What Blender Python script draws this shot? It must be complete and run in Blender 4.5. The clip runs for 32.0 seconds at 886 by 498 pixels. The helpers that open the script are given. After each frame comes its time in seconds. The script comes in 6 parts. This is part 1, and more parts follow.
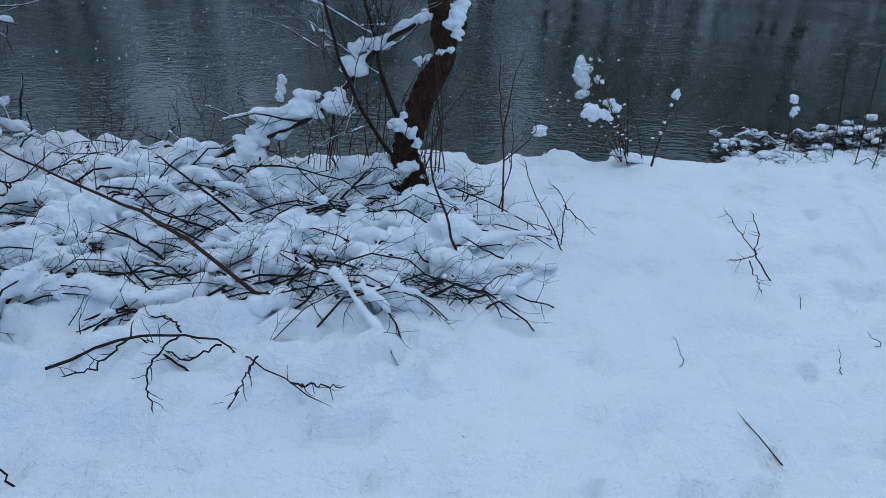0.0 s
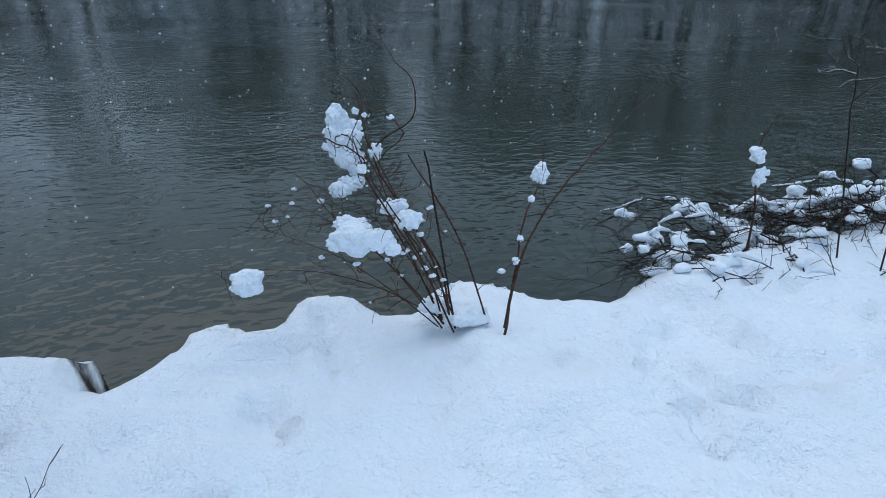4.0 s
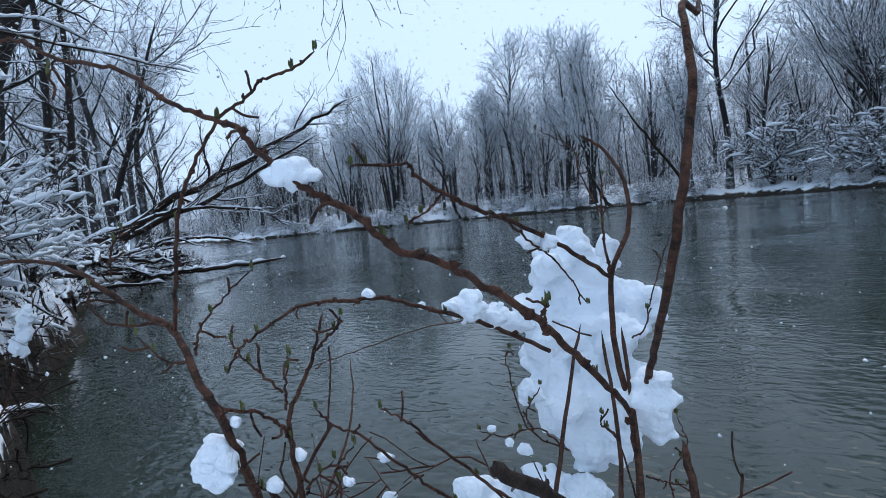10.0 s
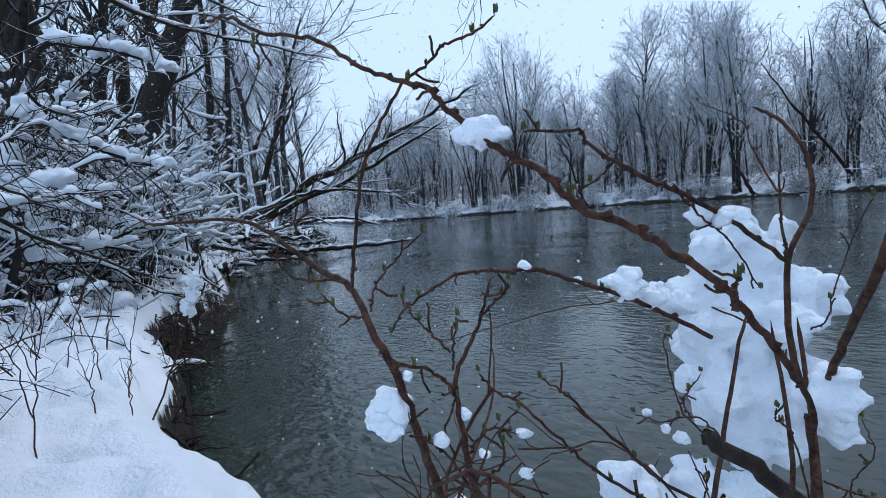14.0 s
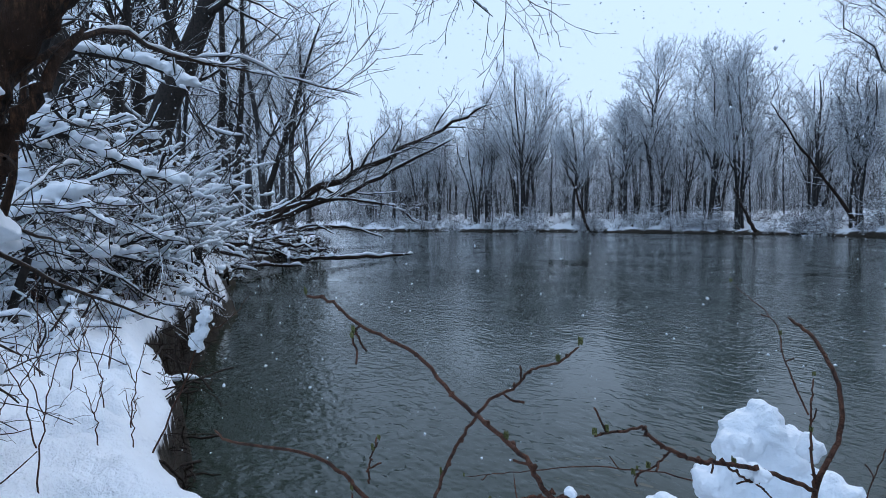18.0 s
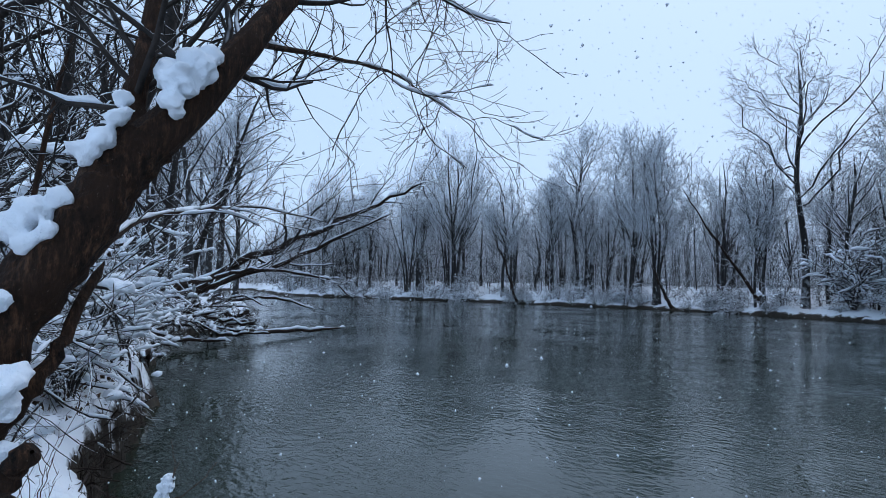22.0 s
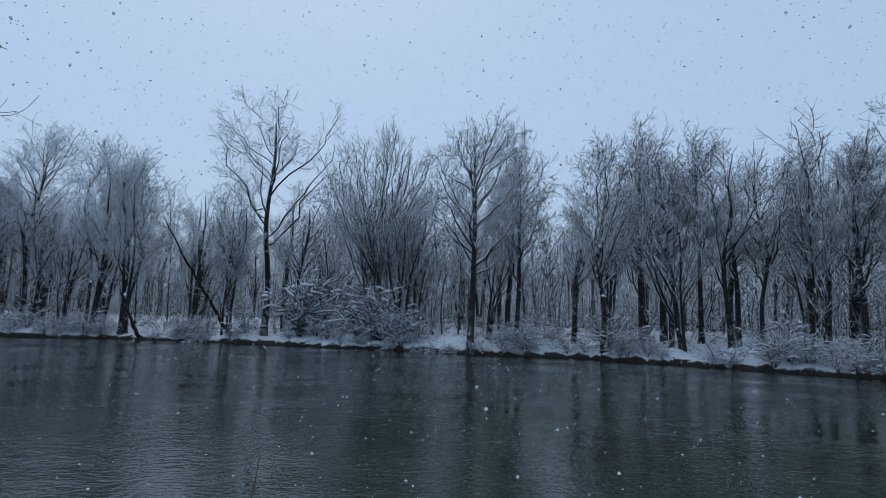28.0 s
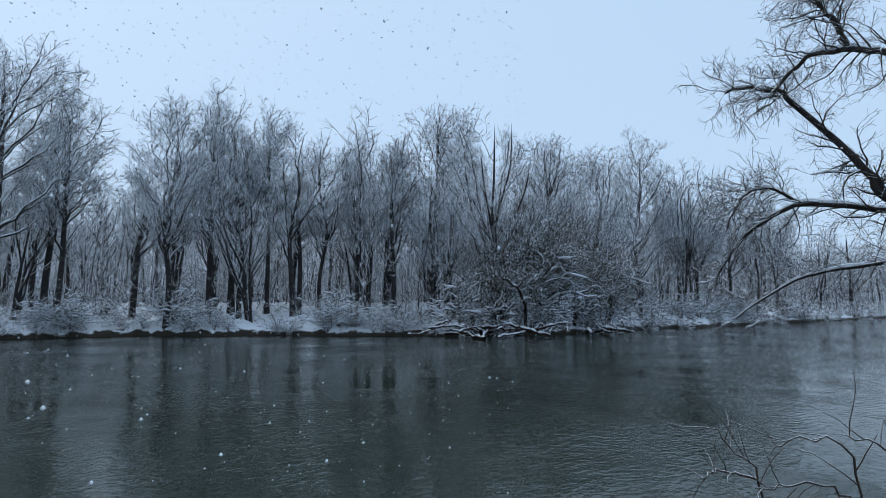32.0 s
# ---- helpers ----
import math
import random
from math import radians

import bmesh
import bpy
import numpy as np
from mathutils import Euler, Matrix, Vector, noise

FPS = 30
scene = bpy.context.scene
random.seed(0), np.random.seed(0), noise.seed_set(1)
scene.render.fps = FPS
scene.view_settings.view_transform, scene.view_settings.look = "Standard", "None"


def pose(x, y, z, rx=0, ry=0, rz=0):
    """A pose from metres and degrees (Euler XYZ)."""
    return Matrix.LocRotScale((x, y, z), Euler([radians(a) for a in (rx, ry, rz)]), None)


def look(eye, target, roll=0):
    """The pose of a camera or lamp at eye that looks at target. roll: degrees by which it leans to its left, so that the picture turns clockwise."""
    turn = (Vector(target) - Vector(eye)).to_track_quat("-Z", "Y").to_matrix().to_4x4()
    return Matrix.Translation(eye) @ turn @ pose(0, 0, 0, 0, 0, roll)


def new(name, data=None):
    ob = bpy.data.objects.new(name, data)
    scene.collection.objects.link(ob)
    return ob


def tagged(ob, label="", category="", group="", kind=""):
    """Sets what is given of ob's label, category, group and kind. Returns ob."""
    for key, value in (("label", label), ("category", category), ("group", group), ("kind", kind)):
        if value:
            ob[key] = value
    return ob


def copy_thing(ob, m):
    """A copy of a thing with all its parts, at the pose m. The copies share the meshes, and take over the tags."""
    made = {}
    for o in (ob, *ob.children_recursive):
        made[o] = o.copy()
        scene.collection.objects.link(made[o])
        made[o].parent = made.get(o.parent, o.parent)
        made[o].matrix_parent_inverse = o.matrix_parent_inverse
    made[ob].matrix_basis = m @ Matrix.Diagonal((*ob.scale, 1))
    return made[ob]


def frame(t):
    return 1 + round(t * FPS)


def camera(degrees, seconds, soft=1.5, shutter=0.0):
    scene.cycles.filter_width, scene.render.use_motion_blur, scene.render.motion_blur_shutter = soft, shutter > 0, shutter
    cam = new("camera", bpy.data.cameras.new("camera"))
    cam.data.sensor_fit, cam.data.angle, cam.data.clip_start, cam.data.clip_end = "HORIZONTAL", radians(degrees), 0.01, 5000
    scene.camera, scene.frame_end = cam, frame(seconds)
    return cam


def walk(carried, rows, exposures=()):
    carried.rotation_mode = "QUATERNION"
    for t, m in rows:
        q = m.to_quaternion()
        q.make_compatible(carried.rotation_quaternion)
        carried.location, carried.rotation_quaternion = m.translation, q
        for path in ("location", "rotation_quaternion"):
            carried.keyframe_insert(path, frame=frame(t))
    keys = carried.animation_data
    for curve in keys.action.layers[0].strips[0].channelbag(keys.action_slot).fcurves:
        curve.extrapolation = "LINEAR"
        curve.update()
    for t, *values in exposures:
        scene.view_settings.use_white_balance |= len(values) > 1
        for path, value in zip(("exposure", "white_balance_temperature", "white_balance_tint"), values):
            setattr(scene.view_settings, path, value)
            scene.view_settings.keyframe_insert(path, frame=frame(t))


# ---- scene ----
cam = camera(75.2, 32.0, soft=0.5)
PATH = [
    (0, (-1.554, -2.66, 2.046), (-1.352, -0.939, 1.049), 2.5),
    (0.5, (-1.35, -2.301, 1.999), (-1.108, -0.584, 1.002), 2.5),
    (1, (-1.201, -1.952, 1.945), (-0.915, -0.241, 0.95), 2.4),
    (1.5, (-0.992, -1.682, 1.916), (-0.682, 0.031, 0.931), 1.6),
    (2, (-0.791, -1.442, 1.932), (-0.36, 0.225, 0.915), 1.8),
    (2.5, (-0.668, -1.199, 1.861), (-0.145, 0.437, 0.836), 1.7),
    (4.5, (-0.175, -0.309, 1.688), (0.197, 1.443, 0.797), -0.1),
    (5, (-0.07, -0.13, 1.666), (0.08, 1.672, 0.811), -1.3),
    (5.5, (-0.054, 0.1, 1.653), (-0.071, 1.911, 0.804), -1.5),
    (6, (-0.027, 0.279, 1.695), (-0.287, 2.123, 0.965), -2.5),
    (6.5, (0.094, 0.441, 1.697), (-0.19, 2.298, 1.012), -2.2),
    (7, (0.075, 0.55, 1.686), (-0.258, 2.43, 1.092), -1.8),
    (7.5, (0.028, 0.636, 1.661), (-0.365, 2.521, 1.12), -1.5),
    (8, (0.098, 0.694, 1.603), (-0.431, 2.561, 1.116), -2.0),
    (8.5, (0.151, 0.77, 1.473), (-0.588, 2.587, 1.081), -3.4),
    (9, (0.141, 0.854, 1.348), (-0.809, 2.588, 1.049), -4.5),
    (9.5, (0.141, 0.875, 1.3), (-1.028, 2.485, 1.095), -4.8),
    (10, (0.151, 0.874, 1.28), (-1.209, 2.334, 1.139), -6.0),
    (10.5, (0.155, 0.869, 1.269), (-1.333, 2.2, 1.155), -6.8),
    (11, (0.154, 0.861, 1.268), (-1.414, 2.096, 1.149), -6.5),
    (11.5, (0.147, 0.858, 1.27), (-1.46, 2.04, 1.135), -6.0),
    (12, (0.139, 0.861, 1.269), (-1.491, 2.01, 1.119), -6.1),
    (12.5, (0.134, 0.863, 1.268), (-1.506, 1.998, 1.115), -6.2),
    (13, (0.133, 0.86, 1.268), (-1.512, 1.986, 1.111), -6.0),
    (13.5, (0.133, 0.857, 1.27), (-1.511, 1.983, 1.107), -5.2),
    (14, (0.133, 0.855, 1.272), (-1.505, 1.993, 1.121), -4.8),
    (14.5, (0.135, 0.854, 1.273), (-1.469, 2.043, 1.143), -4.7),
    (16.5, (0.139, 0.842, 1.276), (-1.458, 2.043, 1.18), -4.2),
    (17, (0.139, 0.842, 1.276), (-1.46, 2.04, 1.179), -4.2),
    (17.5, (0.135, 0.839, 1.322), (-1.491, 1.996, 1.193), -2.4),
    (18, (0.125, 0.812, 1.437), (-1.512, 1.955, 1.328), -0.6),
    (18.5, (-0.03, 0.776, 1.545), (-1.658, 1.935, 1.471), -0.7),
    (19, (-0.026, 0.716, 1.688), (-1.636, 1.903, 1.651), -0.7),
    (19.5, (-0.01, 0.665, 1.775), (-1.589, 1.893, 1.759), -0.7),
    (20, (0.014, 0.647, 1.788), (-1.537, 1.91, 1.785), -0.9),
    (20.5, (-0.01, 0.65, 1.806), (-1.539, 1.94, 1.832), -0.7),
    (21, (0.007, 0.637, 1.813), (-1.501, 1.949, 1.887), 0.4),
    (21.5, (0.015, 0.631, 1.816), (-1.487, 1.947, 1.914), 0.8),
    (22, (0.021, 0.63, 1.816), (-1.464, 1.965, 1.931), 1.1),
    (22.5, (0.022, 0.633, 1.815), (-1.439, 1.993, 1.942), 1.6),
    (23, (0.013, 0.645, 1.815), (-1.412, 2.04, 1.963), 1.9),
    (23.5, (0.015, 0.645, 1.821), (-1.373, 2.072, 2.015), 2.0),
    (24, (0.045, 0.633, 1.819), (-1.18, 2.199, 2.037), 3.2),
    (24.5, (0.015, 0.648, 1.827), (-0.956, 2.383, 2.044), 3.9),
    (25, (0.044, 0.707, 1.865), (-0.735, 2.535, 2.094), 4.2),
    (25.5, (0.066, 0.707, 1.852), (-0.583, 2.585, 2.084), 3.7),
    (27.5, (0.228, 0.537, 1.716), (0.097, 2.515, 1.984), 2.5),
    (28, (0.247, 0.521, 1.717), (0.275, 2.504, 1.98), 1.8),
    (28.5, (0.195, 0.52, 1.72), (0.422, 2.494, 1.952), 2.1),
    (29, (0.163, 0.554, 1.729), (0.565, 2.505, 1.91), 1.8),
    (29.5, (0.126, 0.58, 1.726), (0.703, 2.488, 1.884), 1.1),
    (30, (0.09, 0.637, 1.722), (0.868, 2.471, 1.887), 1.0),
    (30.5, (0.079, 0.658, 1.723), (1.035, 2.407, 1.885), 1.0),
    (31, (0.089, 0.623, 1.722), (1.177, 2.294, 1.884), 0.7),
    (31.5, (0.116, 0.595, 1.717), (1.342, 2.166, 1.891), 0.3),
    (32, (0.172, 0.598, 1.723), (1.508, 2.074, 1.913), -0.0),
]
EXPOSURES = [(0, -0.03, 6050, 10), (2, 0.25, 6300, 10), (5, 0.5, 6450, 10), (6, 1.15, 6450, 10), (7, 1.65, 6500, 11), (8, 1.25, 6500, 12), (9, 0.68, 6500, 13), (11, 0.54, 6450, 13), (17, 0.5, 6350, 14), (21, 0.43, 6300, 14), (25, 0.1, 6200, 11), (28, -0.1, 6400, 11), (30, 0.06, 6500, 11), (32, 0.28, 6650, 10)]
walk(cam, [(t, look(eye, target, roll)) for t, eye, target, roll in PATH], EXPOSURES)

# ---- world ----
world = bpy.data.worlds.new("winter_sky")
scene.world = world
world.use_nodes = True
wn, wl = world.node_tree.nodes, world.node_tree.links
wn.clear()
sky = wn.new("ShaderNodeTexSky")
sky.sky_type, sky.sun_disc, sky.sun_elevation, sky.sun_rotation = "NISHITA", False, radians(60), radians(343)
sky.air_density, sky.dust_density = 1.0, 4.0
bg_clear, bg_cloud, add_sky, out = wn.new("ShaderNodeBackground"), wn.new("ShaderNodeBackground"), wn.new("ShaderNodeAddShader"), wn.new("ShaderNodeOutputWorld")
bg_clear.inputs[1].default_value = 0.02
bg_cloud.inputs[0].default_value, bg_cloud.inputs[1].default_value = (0.437, 0.606, 0.82, 1), 0.86
wl.new(sky.outputs[0], bg_clear.inputs[0])
wl.new(bg_clear.outputs[0], add_sky.inputs[0])
wl.new(bg_cloud.outputs[0], add_sky.inputs[1])
wl.new(add_sky.outputs[0], out.inputs[0])

sun = new("sun", bpy.data.lights.new("sun", "SUN"))
sun.data.energy, sun.data.angle, sun.data.color = 0.5, radians(60), (1.0, 0.98, 0.95)
sun.matrix_world = look((-6, 20, 36), (0, 0, 0))

# ---- materials ----


def nodes_of(name):
    m = bpy.data.materials.new(name)
    m.use_nodes = True
    nt = m.node_tree
    return m, nt, nt.nodes["Principled BSDF"]


def link(nt, a, b):
    nt.links.new(a, b)


def noise_node(nt, scale, detail=4.0, rough=0.55, space="Object"):
    tc = nt.nodes.new("ShaderNodeTexCoord") if space == "Object" else nt.nodes.new("ShaderNodeNewGeometry")
    n = nt.nodes.new("ShaderNodeTexNoise")
    n.inputs["Scale"].default_value, n.inputs["Detail"].default_value, n.inputs["Roughness"].default_value = scale, detail, rough
    link(nt, tc.outputs["Object" if space == "Object" else "Position"], n.inputs["Vector"])
    return n


def ramp(nt, source, stops):
    r = nt.nodes.new("ShaderNodeValToRGB")
    while len(r.color_ramp.elements) < len(stops):
        r.color_ramp.elements.new(0.5)
    for e, (at, c) in zip(r.color_ramp.elements, stops):
        e.position, e.color = at, (*c, 1)
    link(nt, source, r.inputs[0])
    return r


def bumped(nt, bsdf, heights):
    prev = None
    for src, strength, dist in heights:
        b = nt.nodes.new("ShaderNodeBump")
        b.inputs["Strength"].default_value, b.inputs["Distance"].default_value = strength, dist
        link(nt, src, b.inputs["Height"])
        if prev:
            link(nt, prev, b.inputs["Normal"])
        prev = b.outputs[0]
    link(nt, prev, bsdf.inputs["Normal"])


def mix_color(nt, fac, a, b):
    m = nt.nodes.new("ShaderNodeMix")
    m.data_type = "RGBA"
    link(nt, fac, m.inputs[0])
    for s, v in ((6, a), (7, b)):
        if isinstance(v, tuple):
            m.inputs[s].default_value = (*v, 1)
        else:
            link(nt, v, m.inputs[s])
    return m.outputs[2]


def upness(nt, low, high, wobble=0.5, scale=30.0):
    """0 to 1 by how far a face looks up, broken up by grain: where snow comes to lie."""
    g = nt.nodes.new("ShaderNodeNewGeometry")
    s = nt.nodes.new("ShaderNodeSeparateXYZ")
    link(nt, g.outputs["Normal"], s.inputs[0])
    n = noise_node(nt, scale, 3.0, 0.6, "Position")
    add = nt.nodes.new("ShaderNodeMath")
    add.operation = "MULTIPLY_ADD"
    link(nt, n.outputs[0], add.inputs[0])
    add.inputs[1].default_value = wobble
    link(nt, s.outputs[2], add.inputs[2])
    r = nt.nodes.new("ShaderNodeMapRange")
    r.inputs[1].default_value, r.inputs[2].default_value = low + wobble / 2, high + wobble / 2
    link(nt, add.outputs[0], r.inputs[0])
    return r.outputs[0]


SNOW = (0.83, 0.88, 0.93)


def snow_material():
    m, nt, b = nodes_of("snow")
    big, mid, fine = noise_node(nt, 1.6, 3), noise_node(nt, 14, 4), noise_node(nt, 160, 3)
    c = ramp(nt, big.outputs[0], [(0.3, (0.78, 0.84, 0.90)), (0.7, (0.85, 0.895, 0.94))])
    link(nt, c.outputs[0], b.inputs["Base Color"])
    b.inputs["Roughness"].default_value = 0.7
    b.inputs["Specular IOR Level"].default_value = 0.25
    coarse = noise_node(nt, 55, 4)
    crystal = noise_node(nt, 520, 3, 0.65)
    bumped(nt, b, [(mid.outputs[0], 0.4, 0.02), (coarse.outputs[0], 0.6, 0.009), (fine.outputs[0], 0.7, 0.004), (crystal.outputs[0], 0.6, 0.0016)])
    return m


def ground_material(name, patches, line):
    """Snow on all that lies flat, dark wet soil with roots on the broken edge of the bank."""
    m, nt, b = nodes_of(name)
    big, mid, fine = noise_node(nt, 1.3, 4), noise_node(nt, 11, 5), noise_node(nt, 120, 3)
    snow = ramp(nt, big.outputs[0], [(0.3, (0.78, 0.84, 0.90)), (0.7, (0.85, 0.895, 0.94))])
    soil_n = noise_node(nt, 9, 6, 0.7)
    soil = ramp(nt, soil_n.outputs[0], [(0.3, (0.012, 0.010, 0.008)), (0.55, (0.035, 0.027, 0.019)), (0.8, (0.09, 0.068, 0.045))])
    f = upness(nt, 0.42, 0.55, 0.3, 9.0)
    g = nt.nodes.new("ShaderNodeNewGeometry")
    s = nt.nodes.new("ShaderNodeSeparateXYZ")
    link(nt, g.outputs["Position"], s.inputs[0])
    wash_n = noise_node(nt, 1.1, 5, 0.7)
    wash = nt.nodes.new("ShaderNodeMath")
    wash.operation = "MULTIPLY_ADD"
    link(nt, wash_n.outputs[0], wash.inputs[0])
    wash.inputs[1].default_value = -patches
    link(nt, s.outputs[2], wash.inputs[2])
    wet = nt.nodes.new("ShaderNodeMapRange")
    wet.inputs[1].default_value, wet.inputs[2].default_value = line, line + 0.08
    link(nt, wash.outputs[0], wet.inputs[0])
    both = nt.nodes.new("ShaderNodeMath")
    both.operation = "MULTIPLY"
    link(nt, f, both.inputs[0])
    link(nt, wet.outputs[0], both.inputs[1])
    f = both.outputs[0]
    link(nt, mix_color(nt, f, soil.outputs[0], snow.outputs[0]), b.inputs["Base Color"])
    b.inputs["Roughness"].default_value = 0.75
    b.inputs["Specular IOR Level"].default_value = 0.25
    pits = noise_node(nt, 30, 4, 0.6)
    bumped(nt, b, [(mid.outputs[0], 0.4, 0.03), (pits.outputs[0], 0.7, 0.026), (fine.outputs[0], 0.5, 0.005)])
    return m


def bark_material(name, dark, light, low, high, wobble=0.5, scale=30.0, grain=60.0):
    """Bark, with snow or rime on the upper sides."""
    m, nt, b = nodes_of(name)
    n = noise_node(nt, grain, 5, 0.7)
    bark = ramp(nt, n.outputs[0], [(0.36, dark), (0.64, light)])
    b.inputs["Specular IOR Level"].default_value = 0.25
    if high < 1.5:
        f = upness(nt, low, high, wobble, scale)
        col = mix_color(nt, f, bark.outputs[0], SNOW)
    else:
        col = bark.outputs[0]
    link(nt, col, b.inputs["Base Color"])
    b.inputs["Roughness"].default_value = 0.75
    ridge = noise_node(nt, grain * 0.35, 4, 0.6)
    bumped(nt, b, [(ridge.outputs[0], 0.7, 0.02), (n.outputs[0], 0.7, 0.01)])
    return m


def fissured_bark(name, dark, mid, light):
    """Old bark split along the stem, damp, with pale flecks on the ridges."""
    m, nt, b = nodes_of(name)
    tc, mp = nt.nodes.new("ShaderNodeTexCoord"), nt.nodes.new("ShaderNodeMapping")
    mp.inputs["Scale"].default_value = (1, 1, 0.3)
    link(nt, tc.outputs["Object"], mp.inputs[0])
    split = nt.nodes.new("ShaderNodeTexNoise")
    split.inputs["Scale"].default_value, split.inputs["Detail"].default_value, split.inputs["Roughness"].default_value = 75, 6, 0.7
    link(nt, mp.outputs[0], split.inputs["Vector"])
    big, fleck = noise_node(nt, 9, 4, 0.6), noise_node(nt, 130, 3, 0.6)
    c = ramp(nt, split.outputs[0], [(0.40, dark), (0.52, mid), (0.70, light)])
    d = ramp(nt, big.outputs[0], [(0.35, (0.0, 0.0, 0.0)), (0.7, (1.0, 1.0, 1.0))])
    col = mix_color(nt, d.outputs[0], mid, c.outputs[0])
    pale = ramp(nt, fleck.outputs[0], [(0.68, (0.0, 0.0, 0.0)), (0.74, (0.7, 0.7, 0.7))])
    link(nt, mix_color(nt, pale.outputs[0], col, (0.20, 0.15, 0.11)), b.inputs["Base Color"])
    b.inputs["Roughness"].default_value = 0.8
    b.inputs["Specular IOR Level"].default_value = 0.2
    bumped(nt, b, [(big.outputs[0], 0.6, 0.02), (split.outputs[0], 1.0, 0.02)])
    return m


def water_material():
    m, nt, b = nodes_of("river_water")
    b.inputs["Base Color"].default_value = (0.021, 0.031, 0.022, 1)
    b.inputs["Roughness"].default_value = 0.04
    b.inputs["IOR"].default_value = 1.33
    geo = nt.nodes.new("ShaderNodeNewGeometry")
    outs = []
    calm = noise_node(nt, 0.3, 2.0, 0.5, "Position")
    patch = nt.nodes.new("ShaderNodeMapRange")
    patch.inputs[1].default_value, patch.inputs[2].default_value, patch.inputs[3].default_value, patch.inputs[4].default_value = 0.36, 0.62, 0.25, 1.0
    link(nt, calm.outputs[0], patch.inputs[0])
    for scale, stretch, strength, dist in ((1.1, 0.6, 0.35, 0.05), (5.0, 0.65, 0.5, 0.022), (13.0, 0.7, 0.9, 0.013), (30.0, 0.8, 0.35, 0.004)):
        mp = nt.nodes.new("ShaderNodeMapping")
        mp.inputs["Scale"].default_value = (scale * stretch, scale, 1)
        mp.inputs["Rotation"].default_value = (0, 0, radians(8 * scale % 30 - 12))
        n = nt.nodes.new("ShaderNodeTexNoise")
        n.inputs["Detail"].default_value, n.inputs["Scale"].default_value = 1.0, 1.0
        n.inputs["Distortion"].default_value = 0.2
        link(nt, geo.outputs["Position"], mp.inputs[0])
        link(nt, mp.outputs[0], n.inputs["Vector"])
        mul = nt.nodes.new("ShaderNodeMath")
        mul.operation = "MULTIPLY"
        link(nt, n.outputs[0], mul.inputs[0])
        link(nt, patch.outputs[0], mul.inputs[1])
        outs.append((mul.outputs[0], strength, dist))
    bumped(nt, b, outs)
    return m


M_SNOW = snow_material()
M_GROUND = ground_material("snowy_ground", 0.55, -0.06)
M_FAR_GROUND = ground_material("snowy_far_bank", 0.95, -0.27)
M_WATER = water_material()
M_FAR_BARK = bark_material("far_bark", (0.014, 0.013, 0.013), (0.055, 0.050, 0.047), 0.1, 0.45, 0.7, 3.0, 8.0)
M_FAR_TWIG = bark_material("rimed_twigs", (0.014, 0.013, 0.015), (0.050, 0.044, 0.046), -0.3, -0.1, 2.2, 7.0, 6.0)
M_WHITE_TWIG = bark_material("snowy_twigs", (0.016, 0.015, 0.018), (0.05, 0.045, 0.050), -0.55, -0.35, 2.2, 7.0, 6.0)
M_BUSH = bark_material("bush_twigs", (0.012, 0.010, 0.009), (0.045, 0.036, 0.030), 0.1, 0.35, 1.6, 6.0, 6.0)
M_DARK_TWIG = bark_material("thicket_twigs", (0.012, 0.012, 0.013), (0.042, 0.040, 0.041), 0.05, 0.3, 2.0, 4.0, 6.0)
M_BARK = bark_material("wet_bark", (0.0035, 0.0028, 0.0025), (0.042, 0.021, 0.012), 0.75, 0.95, 0.5, 25.0, 45.0)
M_ALDER = fissured_bark("alder_bark", (0.002, 0.0015, 0.0013), (0.036, 0.018, 0.010), (0.19, 0.090, 0.045))
M_CANE = bark_material("dead_cane", (0.007, 0.005, 0.004), (0.042, 0.026, 0.018), 2, 2, 0.5, 25.0, 90.0)
M_TWIG = bark_material("brown_twig", (0.022, 0.010, 0.007), (0.115, 0.050, 0.030), 2, 2, 0.5, 25.0, 120.0)
M_DRY = bark_material("dry_bramble", (0.010, 0.007, 0.005), (0.060, 0.038, 0.026), 0.6, 0.98, 0.6, 30.0, 90.0)

# ---- mesh helpers ----


class Geo:
    """Gathers vertices, quads and triangles for one mesh."""

    def __init__(self):
        self.v, self.q, self.t, self.n = [], [], [], 0

    def add(self, verts, quads=None, tris=None):
        verts = np.asarray(verts, float).reshape(-1, 3)
        if quads is not None and len(quads):
            self.q.append(np.asarray(quads).reshape(-1, 4) + self.n)
        if tris is not None and len(tris):
            self.t.append(np.asarray(tris).reshape(-1, 3) + self.n)
        self.v.append(verts)
        self.n += len(verts)

    def mesh(self, name, smooth=True):
        me = bpy.data.meshes.new(name)
        v = np.concatenate(self.v) if self.v else np.zeros((0, 3))
        q = np.concatenate(self.q) if self.q else np.zeros((0, 4), int)
        t = np.concatenate(self.t) if self.t else np.zeros((0, 3), int)
        me.vertices.add(len(v))
        me.vertices.foreach_set("co", v.ravel())
        me.loops.add(q.size + t.size)
        me.loops.foreach_set("vertex_index", np.r_[q.ravel(), t.ravel()].astype(np.int32))
        me.polygons.add(len(q) + len(t))
        me.polygons.foreach_set("loop_start", np.r_[np.arange(len(q)) * 4, q.size + np.arange(len(t)) * 3].astype(np.int32))
        me.polygons.foreach_set("use_smooth", np.full(len(q) + len(t), smooth))
        me.update(calc_edges=True)
        me.validate()
        return me


